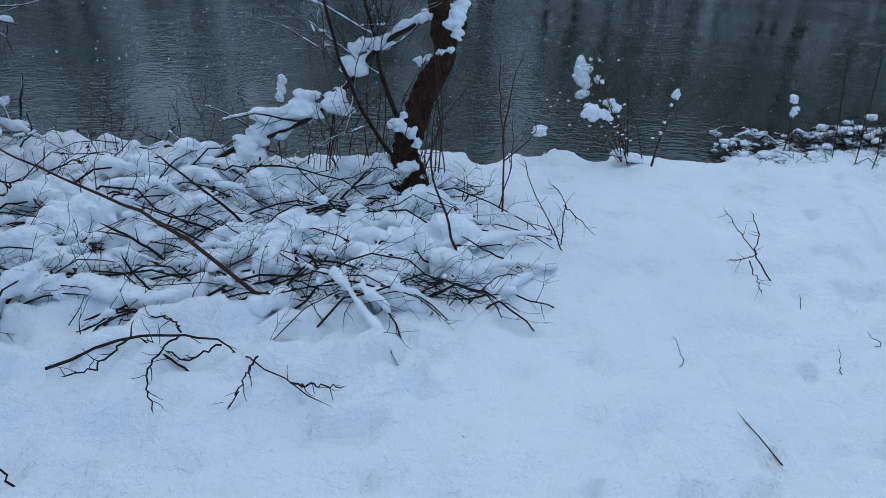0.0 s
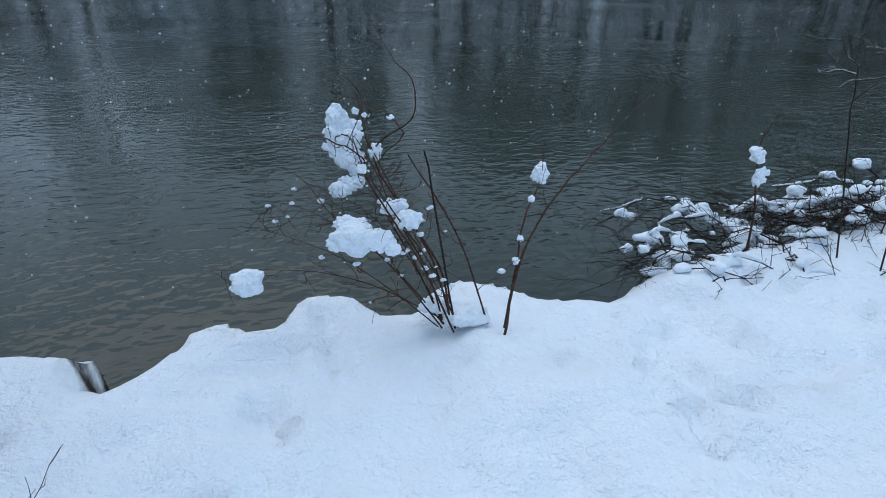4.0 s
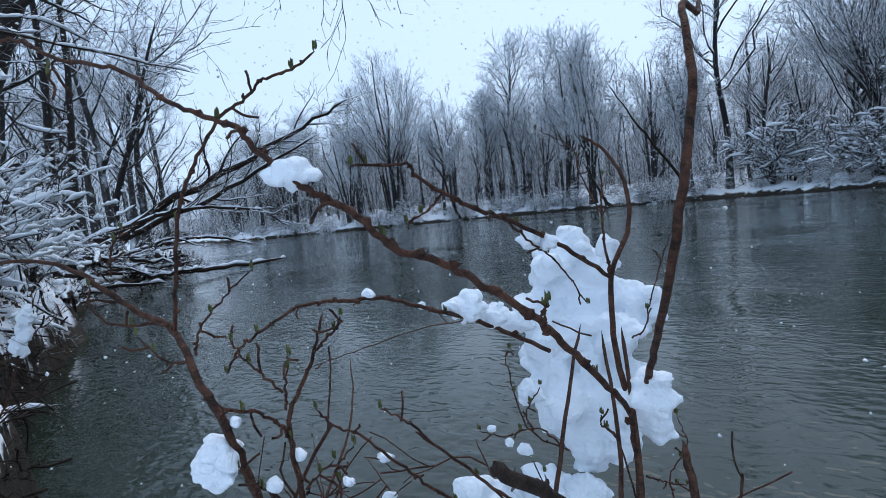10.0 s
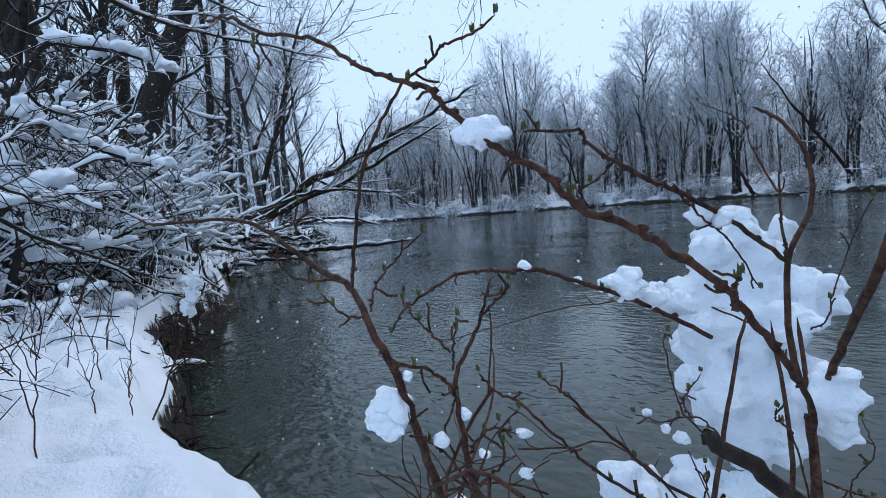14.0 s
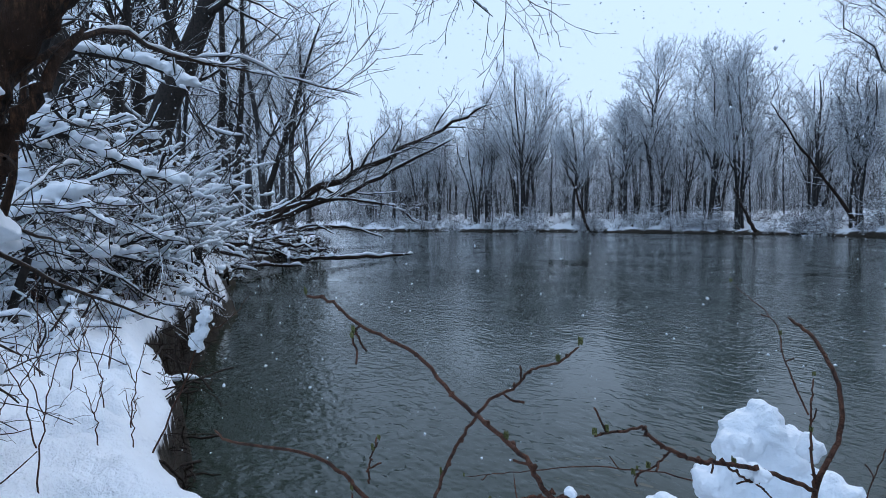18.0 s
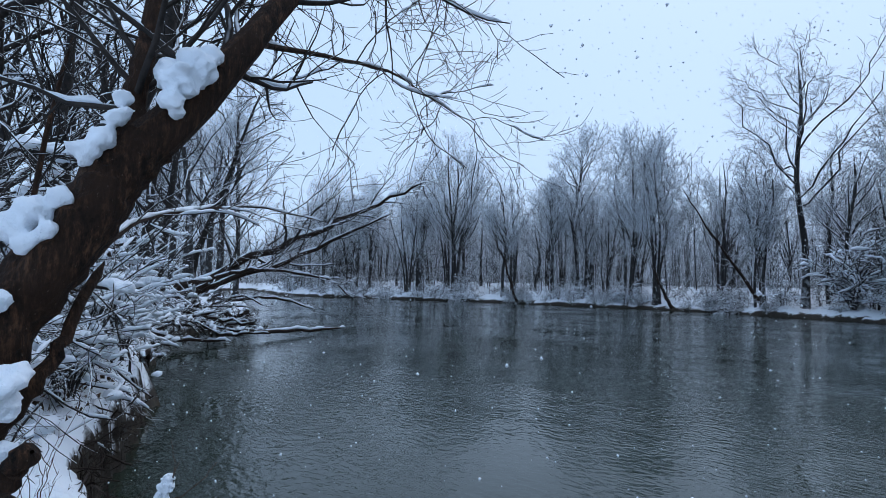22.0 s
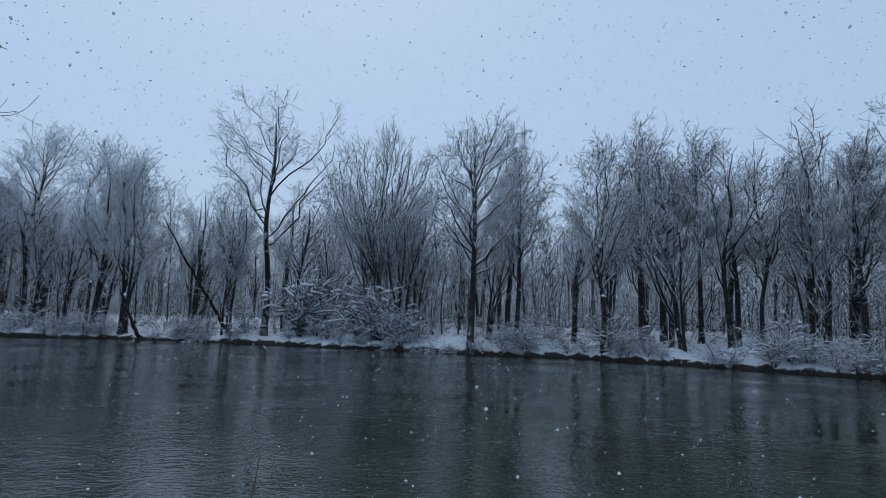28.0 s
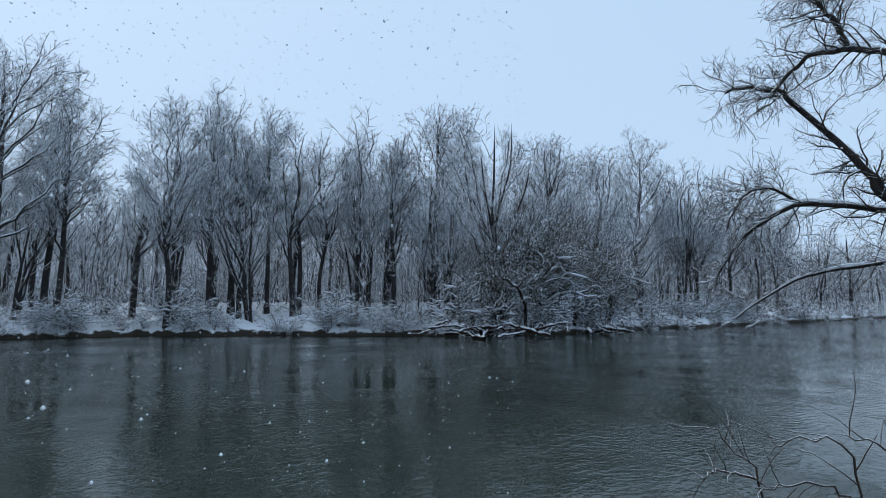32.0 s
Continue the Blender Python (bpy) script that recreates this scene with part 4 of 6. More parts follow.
def tangle(name, seed, n, xs, ys, zs, length, thick, label, snow, group="brush on the near bank"):
    """Crooked dead sticks lying and leaning every way through one another, snow on the level ones."""
    rng = np.random.default_rng(seed)
    at = ((xs[0] + xs[1]) / 2, (ys[0] + ys[1]) / 2, 0.6)
    ob = thing(name, at, label, "brush", group)
    c = np.stack([rng.uniform(*xs, n), rng.uniform(*ys, n), 0 * np.zeros(n)], -1)
    c[:, 1] += edge_at(NEAR_EDGE, c[:, 0])
    c[:, 2] = height(c[:, 0], np.minimum(c[:, 1], edge_at(NEAR_EDGE, c[:, 0]) - 0.15)) + zs[0] + (zs[1] - zs[0]) * rng.uniform(0, 1, n) ** 1.5
    d = rng.normal(size=(n, 3)) * np.array([1, 1, 0.55])
    d /= np.linalg.norm(d, axis=1, keepdims=True)
    ln = rng.uniform(*length, n)[:, None]
    p = [c - d * ln / 2]
    for k in range(8):
        d = d + rng.normal(0, 0.2, (n, 3)) - np.array([0, 0, 0.05])
        d /= np.linalg.norm(d, axis=1, keepdims=True)
        p.append(p[-1] + d * ln / 8)
    p = np.stack(p, 1) - np.array(at)
    r = rng.uniform(*thick, (n, 1)) * np.linspace(1, 0.45, 9)
    l1 = grow(rng, p, r, 5, 0.15, 1.0, 52, float(np.mean(length)) * 0.3, 5, 0.0, 0.24, 0.5, 0.4)
    l2 = grow(rng, *l1, 3, 0.2, 1.0, 48, float(np.mean(length)) * 0.1, 3, 0.0, 0.22, 0.6, 0.5)
    sprays("stick", M_TREE if snow > 0.02 else M_CANE, ob, [(p, r, 5), (*l1, 4), (*l2, 3)])
    gs = Geo()
    if snow <= 0.02:
        return ob
    snow_on(gs, p, r, snow, rng, 0.35, 7, 2)
    if snow > 0.02:
        for k in range(int(n * 1.4)):
            s = snow * rng.uniform(0.8, 2.8)
            q = p[int(rng.integers(n)), int(rng.integers(9))]
            blob(gs, q, (s * rng.uniform(1, 1.7), s * rng.uniform(0.9, 1.5), s * 0.8), seed * 9 + k, 0.13, 8)
    load = tagged(part("snow_load", gs, M_SNOW, ob), kind="stuff")
    if snow > 0.02:
        packed(load, 0.014, 2)
    return ob


tangle("dead_brush", 3101, 70, (-9.5, -6.4), (-1.3, -0.1), (0.0, 1.5), (0.6, 2.0), (0.006, 0.018), "tangle of dead dark branches under lumps of snow", 0.034)
tangle("dead_brush", 3102, 80, (-6.6, -4.3), (-1.3, -0.3), (0.0, 1.6), (0.5, 1.6), (0.005, 0.014), "tangle of dead dark branches under lumps of snow", 0.03)
tangle("dead_brush", 3103, 30, (-4.6, -3.3), (-1.2, -0.4), (-0.05, 0.12), (0.4, 1.1), (0.003, 0.009), "low dead branches lying snowed in on the bank", 0.024)
# Roots, dead stems and crumbling snow on the broken edge of the bank.
tangle("bank_roots", 3104, 110, (-6.5, -2.6), (-0.06, 0.14), (-0.5, -0.08), (0.2, 0.6), (0.003, 0.010), "dark roots and dead stems along the undercut bank", 0.005)
tangle("bank_roots", 3105, 90, (-2.9, -0.8), (-0.06, 0.06), (-0.5, -0.12), (0.06, 0.2), (0.002, 0.007), "dark roots and dead stems along the undercut bank", 0.004)

# Withered leaves still hanging in the brush.
def leaves(geo, rng, at, size):
    """Curled leaves, each a folded pair of faces, at the points given."""
    n = len(at)
    d = rng.normal(size=(n, 3))
    d /= np.linalg.norm(d, axis=1, keepdims=True)
    e = np.cross(d, rng.normal(size=(n, 3)))
    e /= np.linalg.norm(e, axis=1, keepdims=True) + 1e-9
    k = np.cross(d, e)
    s = size * rng.uniform(0.5, 1.3, (n, 1))
    v = np.stack([at, at + d * s * 0.5 + e * s * 0.3 + k * s * 0.15, at + d * s, at + d * s * 0.5 - e * s * 0.3 + k * s * 0.15], 1)
    o = 4 * np.arange(n)[:, None]
    geo.add(v, tris=np.concatenate([o + [0, 1, 2], o + [0, 2, 3]]))


M_LEAF = bark_material("withered_leaf", (0.018, 0.010, 0.005), (0.085, 0.048, 0.020), 0.72, 0.9, 0.4, 30.0, 60.0)
g = Geo()
n = 2600
cx = rng.uniform(-10.5, -4.6, n)
cy = edge_at(NEAR_EDGE, cx) - 0.05 - np.abs(rng.normal(0, 0.75, n))
cz = height(cx, cy) + 1.5 * rng.uniform(0, 1, n) ** 1.4
clot = fbm(cx * 1.6, cy * 1.6 + cz * 1.3, 71, 2) > 0.05
leaves(g, rng, np.stack([cx, cy, cz], -1)[clot], 0.06)
tagged(part("withered_leaves", g, M_LEAF), "withered brown leaves caught in the snowy brush", "leaves", kind="stuff")

# Snow-laden boughs of the brush, nearer than the rest.
BOUGHS = [[(-5.3, 0.4, 0.6), (-5.15, 0.55, 1.7), (-5.07, 0.97, 2.61), (-5.05, 1.23, 2.71), (-5.0, 1.67, 2.63), (-4.96, 1.9, 2.52)],
          [(-4.7, 0.2, 0.6), (-4.55, 0.4, 1.6), (-4.47, 0.83, 1.99), (-4.46, 1.1, 1.94), (-4.43, 1.42, 1.77), (-4.4, 1.66, 1.7)],
          [(-5.5, 0.5, 0.6), (-5.37, 0.76, 1.08), (-5.37, 0.95, 1.12), (-5.35, 1.32, 1.23), (-5.32, 1.58, 1.29), (-5.29, 1.75, 1.25)],
          [(-4.2, 0.3, 0.6), (-4.06, 0.6, 1.35), (-4.07, 0.75, 1.5), (-4.07, 0.9, 1.58), (-4.06, 1.02, 1.61)],
          [(-5.5, 0.4, 0.6), (-5.36, 0.68, 2.09), (-5.36, 1.03, 2.28), (-5.35, 1.29, 2.52), (-5.3, 1.68, 3.08)],
          [(-4.4, 0.6, 0.65), (-4.37, 0.76, 1.4), (-4.37, 0.75, 1.76), (-4.37, 0.85, 2.18)],
          [(-6.6, 0.9, 0.6), (-6.35, 1.26, 1.9), (-6.31, 1.69, 1.92), (-6.24, 2.12, 1.72), (-6.17, 2.45, 1.75)]]
for k, line in enumerate(BOUGHS):
    bough = thing("snowy_bough", line[0], "dark bough of the brush carrying thick snow", "branch", "boughs on the near bank")
    g, gs = Geo(), Geo()
    o = np.array(line[0])
    p, r = stem(g, [np.array(q) - o for q in line], 0.03, 0.01, 7, 20, 0.008, 400 + k)
    part("limb", g, M_TREE, bough)
    l1 = grow(rng, p, r, 14, 0.2, 1.0, 55, 0.6, 6, 0.0, 0.2, 0.35, 0.35)
    l2 = grow(rng, *l1, 5, 0.2, 1.0, 48, 0.22, 4, 0.0, 0.2, 0.5, 0.5)
    l1[1][:] = np.maximum(l1[1], 0.005)
    l2[1][:] = np.maximum(l2[1], 0.003)
    sprays("twig", M_TREE, bough, [(*l1, 5), (*l2, 3)])
    snow_on(gs, p, r, 0.05, rng, 0.15, 7)
    snow_on(gs, *l1, 0.03, rng, 0.35, 5)
    for j in range(16):
        s = rng.uniform(0.03, 0.07)
        blob(gs, p[0, int(rng.integers(5, 20))] + (0, 0, 0.03), (s * 1.5, s * 1.3, s * 0.8), 4100 + 20 * k + j, 0.13, 8)
    packed(tagged(part("snow_load", gs, M_SNOW, bough), kind="stuff"), 0.012, 2)

# ---- the alder at the water's edge ----
alder = thing("alder_tree", (-1.37, 0.38, 0.55), "dark brown leaning alder with snow in its forks", "tree")


def off(pts, ob):
    o = np.array(ob.location)
    return [np.array(p) - o for p in pts]


rng = np.random.default_rng(5)
g = Geo()
TRUNK = [(-1.38, 0.36, 0.45), (-1.41, 0.41, 0.72), (-1.42, 0.46, 0.9), (-1.37, 0.52, 1.06), (-1.295, 0.57, 1.23), (-1.205, 0.63, 1.38), (-1.22, 0.68, 1.54), (-1.25, 0.735, 1.72), (-1.25, 0.86, 1.94), (-1.25, 0.95, 2.09)]
ap = smooth_line(off(TRUNK, alder), 120)
ar = np.linspace(0.082, 0.054, 120)
tubes(g, ap, ar, 30, 0.32, 3)
stem(g, off([(-1.46, 0.33, 0.5), (-1.5, 0.36, 0.68), (-1.47, 0.42, 0.86), (-1.43, 0.46, 0.98)], alder), 0.046, 0.036, 9)
stem(g, off([(-1.29, 0.36, 0.5), (-1.31, 0.39, 0.68), (-1.36, 0.45, 0.85)], alder), 0.03, 0.024, 9)
for k in range(7):
    a = k * 0.9
    stem(g, off([(-1.38 + 0.2 * math.cos(a), 0.37 + 0.18 * math.sin(a), 0.56), (-1.38 + 0.1 * math.cos(a), 0.37 + 0.1 * math.sin(a), 0.66), (-1.4, 0.4, 0.8)], alder), 0.022, 0.03, 7)
part("trunk", g, M_ALDER, alder)
ALDER_LIMBS = [([(-1.274, 0.966, 2.062), (-1.294, 0.941, 2.15), (-1.313, 0.95, 2.252), (-1.333, 0.974, 2.374), (-1.421, 1.025, 2.778)], 0.030, 0.018),
         ([(-1.25, 0.94, 2.07), (-1.25, 1.05, 2.2), (-1.25, 1.16, 2.36), (-1.3, 1.35, 2.62), (-1.4, 1.7, 2.95), (-1.6, 2.2, 3.25)], 0.05, 0.01),
         ([(-1.25, 1.16, 2.36), (-1.5, 1.55, 2.5), (-1.75, 1.95, 2.62), (-1.98, 2.35, 2.66), (-2.05, 2.75, 2.62)], 0.008, 0.002),
         ([(-1.22, 0.75, 1.66), (-1.5, 0.95, 1.9), (-2.1, 1.2, 2.02), (-2.6, 1.55, 2.12), (-2.96, 2.0, 2.2), (-2.95, 2.4, 2.15)], 0.009, 0.003),
         ([(-1.213, 0.723, 1.524), (-1.217, 0.766, 1.596), (-1.219, 0.811, 1.662), (-1.248, 0.839, 1.733), (-1.325, 0.904, 1.845)], 0.018, 0.009),
         ([(-1.176, 0.689, 1.444), (-1.116, 0.732, 1.489), (-1.073, 0.768, 1.542)], 0.024, 0.019),
         ([(-1.4, 0.45, 0.9), (-1.55, 0.6, 1.25), (-1.6, 0.75, 1.5), (-1.7, 0.8, 1.9), (-1.75, 0.9, 2.5)], 0.014, 0.005),
         ([(-1.45, 0.4, 0.8), (-1.7, 0.45, 1.2), (-1.85, 0.55, 1.7), (-1.95, 0.6, 2.3)], 0.012, 0.005)]
for k, (line, r0, r1) in enumerate(ALDER_LIMBS):
    g, gs = Geo(), Geo()
    p, r = stem(g, off(line, alder), r0, r1, 8, 16, 0.004, k)
    limb = part("limb", g, M_ALDER, alder)
    if k in (4, 5):
        continue
    g = Geo()
    l1 = grow(rng, p, r, 15 if k < 3 else 9, 0.2, 1.0, 48, 0.5 if k < 3 else 0.42, 7, 0.05, 0.14, 0.3, 0.3)
    l2 = grow(rng, *l1, 6, 0.2, 1.0, 42, 0.3, 5, 0.0, 0.16, 0.55, 0.4)
    l3 = grow(rng, *l2, 3, 0.2, 1.0, 42, 0.11, 3, 0.0, 0.16, 0.7, 0.6)
    for l, sd, m in ((l1, 5, 0.0025), (l2, 4, 0.0016), (l3, 3, 0.0012)):
        l[1][:] = np.maximum(l[1], m)
        tubes(g, *l, sd)
    sprays("twig", M_TREE, limb, [(*l1, 5), (*l2, 4), (*l3, 3)])
    snow_on(gs, *l1, 0.008, rng, 0.5, 4)
    snow_on(gs, p, r * 0.8, 0.009, rng, 0.5, 6)
    tagged(part("snow_load", gs, M_SNOW, limb), kind="stuff")


def snow_clump(parent, at, size, seed, lobes=5, name="snow_clump", fluff=0.09):
    """A clump of wet snow caught in branches: a few lobes grown together."""
    rng = np.random.default_rng(seed)
    g = Geo()
    at, size = np.array(at) - np.array(parent.location), np.array(size)
    blob(g, at, size * 0.92, seed, fluff, 12, 2.6)
    for k in range(lobes):
        d = rng.normal(size=3)
        d /= np.linalg.norm(d)
        s = size * rng.uniform(0.35, 0.65)
        blob(g, at + d * size * 0.68, s, seed + 31 * k + 1, fluff, 10, 2.6)
    for k in range(4 * lobes):
        d = rng.normal(size=3)
        d /= np.linalg.norm(d)
        s = float(size.mean()) * rng.uniform(0.12, 0.34)
        blob(g, at + d * size * rng.uniform(0.78, 1.0), (s * 1.2, s, s), seed + 7 * k + 3, 0.16, 6)
    return packed(part(name, g, M_SNOW, parent), max(0.0012, float(size.mean()) / 13), 2, float(size.mean()) * 0.13)




# Pillows of wet snow on the alder's upper side and in its forks: centres and radii of their lumps.
PILLOWS = [[(-1.196, 0.98, 2.168, 0.029), (-1.203, 0.999, 2.213, 0.039), (-1.206, 1.034, 2.256, 0.039), (-1.247, 0.984, 2.24, 0.029), (-1.202, 1.062, 2.285, 0.026), (-1.19, 0.994, 2.146, 0.016)],
           [(-1.231, 0.846, 2.049, 0.03), (-1.219, 0.867, 2.071, 0.03), (-1.221, 0.893, 2.119, 0.024), (-1.245, 0.903, 2.166, 0.02)],
           [(-1.246, 0.743, 1.896, 0.033), (-1.243, 0.773, 1.923, 0.037), (-1.215, 0.801, 1.953, 0.023), (-1.214, 0.757, 1.869, 0.022), (-1.199, 0.785, 1.894, 0.02)],
           [(-1.199, 0.71, 1.76, 0.027), (-1.188, 0.725, 1.77, 0.019), (-1.224, 0.692, 1.741, 0.021), (-1.236, 0.7, 1.784, 0.02)],
           [(-1.124, 0.718, 1.529, 0.02), (-1.127, 0.741, 1.529, 0.019), (-1.123, 0.699, 1.515, 0.014)],
           [(-1.159, 0.68, 1.607, 0.014), (-1.175, 0.677, 1.633, 0.014)],
           [(-1.123, 0.708, 1.631, 0.044), (-1.142, 0.657, 1.588, 0.044), (-1.164, 0.63, 1.541, 0.04), (-1.145, 0.622, 1.499, 0.031)],
           [(-1.346, 0.614, 1.352, 0.024), (-1.295, 0.635, 1.368, 0.022), (-1.229, 0.592, 1.4, 0.022), (-1.182, 0.588, 1.418, 0.022)],
           [(-1.493, 0.477, 1.039, 0.03), (-1.453, 0.443, 1.032, 0.035), (-1.4, 0.405, 1.005, 0.031), (-1.361, 0.4, 0.95, 0.028), (-1.435, 0.467, 1.091, 0.022)],
           [(-1.438, 0.353, 0.833, 0.038), (-1.394, 0.354, 0.838, 0.032)],
           [(-1.285, 0.698, 1.583, 0.029), (-1.329, 0.695, 1.567, 0.025)]]
for k, lumps in enumerate(PILLOWS):
    g = Geo()
    for j, (x, y, z, e) in enumerate(lumps):
        q, e = off([(x, y, z)], alder)[0], e * (1.0 if k < 6 else 1.2)
        blob(g, q, (e * 0.92, e * 0.9, e * 0.85), 900 + 20 * k + j, 0.13, 12)
        for i in range(12):
            d = rng.normal(size=3)
            d /= np.linalg.norm(d)
            f = e * rng.uniform(0.15, 0.45)
            blob(g, q + d * e * rng.uniform(0.6, 0.95), (f * 1.2, f * 1.1, f * 0.9), 2900 + 90 * k + 14 * j + i, 0.15, 7)
    packed(part("snow_patch", g, M_SNOW, alder), 0.005, 4, 0.006)

# The snow-laden limb reaching out low beside the alder, and upright suckers at its foot.
low_limb = thing("snowy_branch", (-1.55, 0.6, 0.75), "low alder branch buried in thick snow", "branch")
g, gs = Geo(), Geo()
p, r = stem(g, off([(-1.23, 0.7, 1.6), (-1.42, 0.72, 1.5), (-1.62, 0.7, 1.36), (-1.76, 0.62, 1.2), (-2.0, 0.57, 1.02), (-2.35, 0.5, 0.9), (-2.6, 0.36, 0.8), (-2.8, 0.2, 0.72)], low_limb), 0.014, 0.02, 7, 24, 0.004, 9)
l1 = grow(rng, p, r, 14, 0.05, 0.95, 55, 0.45, 6, -0.1, 0.16, 0.45, 0.35)
l2 = grow(rng, *l1, 4, 0.2, 1.0, 45, 0.16, 4, 0.0, 0.16, 0.6, 0.5)
tubes(g, *l1, 5)
tubes(g, *l2, 3)
part("branch", g, M_DRY, low_limb)
snow_on(gs, p, r, 0.045, rng, 0.1, 8)
snow_on(gs, *l1, 0.012, rng, 0.4, 5)
for k, (q, s) in enumerate([((-1.63, 0.7, 1.42), 0.05), ((-1.72, 0.66, 1.3), 0.055), ((-1.8, 0.56, 1.13), 0.06), ((-2.03, 0.57, 1.08), 0.07), ((-2.12, 0.57, 1.0), 0.07), ((-2.3, 0.5, 0.96), 0.06), ((-1.95, 0.55, 1.16), 0.04)]):
    for j in range(6):
        e = s * rng.uniform(0.5, 0.95)
        blob(gs, off([q], low_limb)[0] + rng.normal(0, s * 0.75, 3) * (1.2, 1, 0.6), (e * 1.3, e, e * 0.8), 950 + 9 * k + j, 0.13, 10)
packed(tagged(part("snow_load", gs, M_SNOW, low_limb), kind="stuff"), 0.009, 2, 0.01)

over = thing("sapling", (-2.25, 1.1, 0.5), "thin shoot over the water with a sleeve of snow", "twig", "twigs in the snow")
for line, r0, r1 in (([(-2.25, 1.1, 0.5), (-2.26, 1.24, 0.8), (-2.23, 1.31, 1.0), (-2.19, 1.36, 1.16)], 0.004, 0.0015), ([(-2.23, 1.31, 1.0), (-2.2, 1.34, 1.1), (-2.21, 1.33, 1.24)], 0.002, 0.001), ([(-2.23, 1.3, 0.98), (-2.16, 1.4, 1.06), (-2.1, 1.47, 1.16)], 0.002, 0.001)):
    g = Geo()
    stem(g, off(line, over), r0, r1, 6, 14, 0.003, 5)
    part("stem", g, M_TWIG, over)
for k, q in enumerate([(-2.22, 1.32, 1.06), (-2.23, 1.31, 1.01), (-2.24, 1.29, 0.96)]):
    snow_clump(over, q, (0.028, 0.026, 0.04), 980 + k, 5)

for k in range(22):
    x, y = -1.35 + rng.normal(0, 0.28), 0.5 + rng.normal(0, 0.14)
    z0 = float(height(x, y)) - 0.03
    h = rng.uniform(0.35, 0.95)
    s_ob = thing("sucker", (x, y, z0), "thin upright shoot at the alder's foot", "twig", "shoots at the alder's foot")
    g = Geo()
    p, r = stem(g, [(0, 0, 0), (rng.normal(0, 0.04), rng.normal(0, 0.04), h * 0.5), (rng.normal(0, 0.12), rng.normal(0, 0.1), h)], 0.0045, 0.002, 5, 9, 0.006, k)
    l1 = grow(rng, p, r, 4, 0.3, 0.95, 40, 0.2, 4, 0.1, 0.12, 0.6, 0.5)
    tubes(g, *l1, 4)
    part("stem", g, M_TWIG, s_ob)

# ---- the shrub leaning out over the water ----
shrub = thing("shrub", (0.14, 0.95, 0.6), "red-brown budding shrub with clumps of wet snow", "shrub")
rng = np.random.default_rng(77)
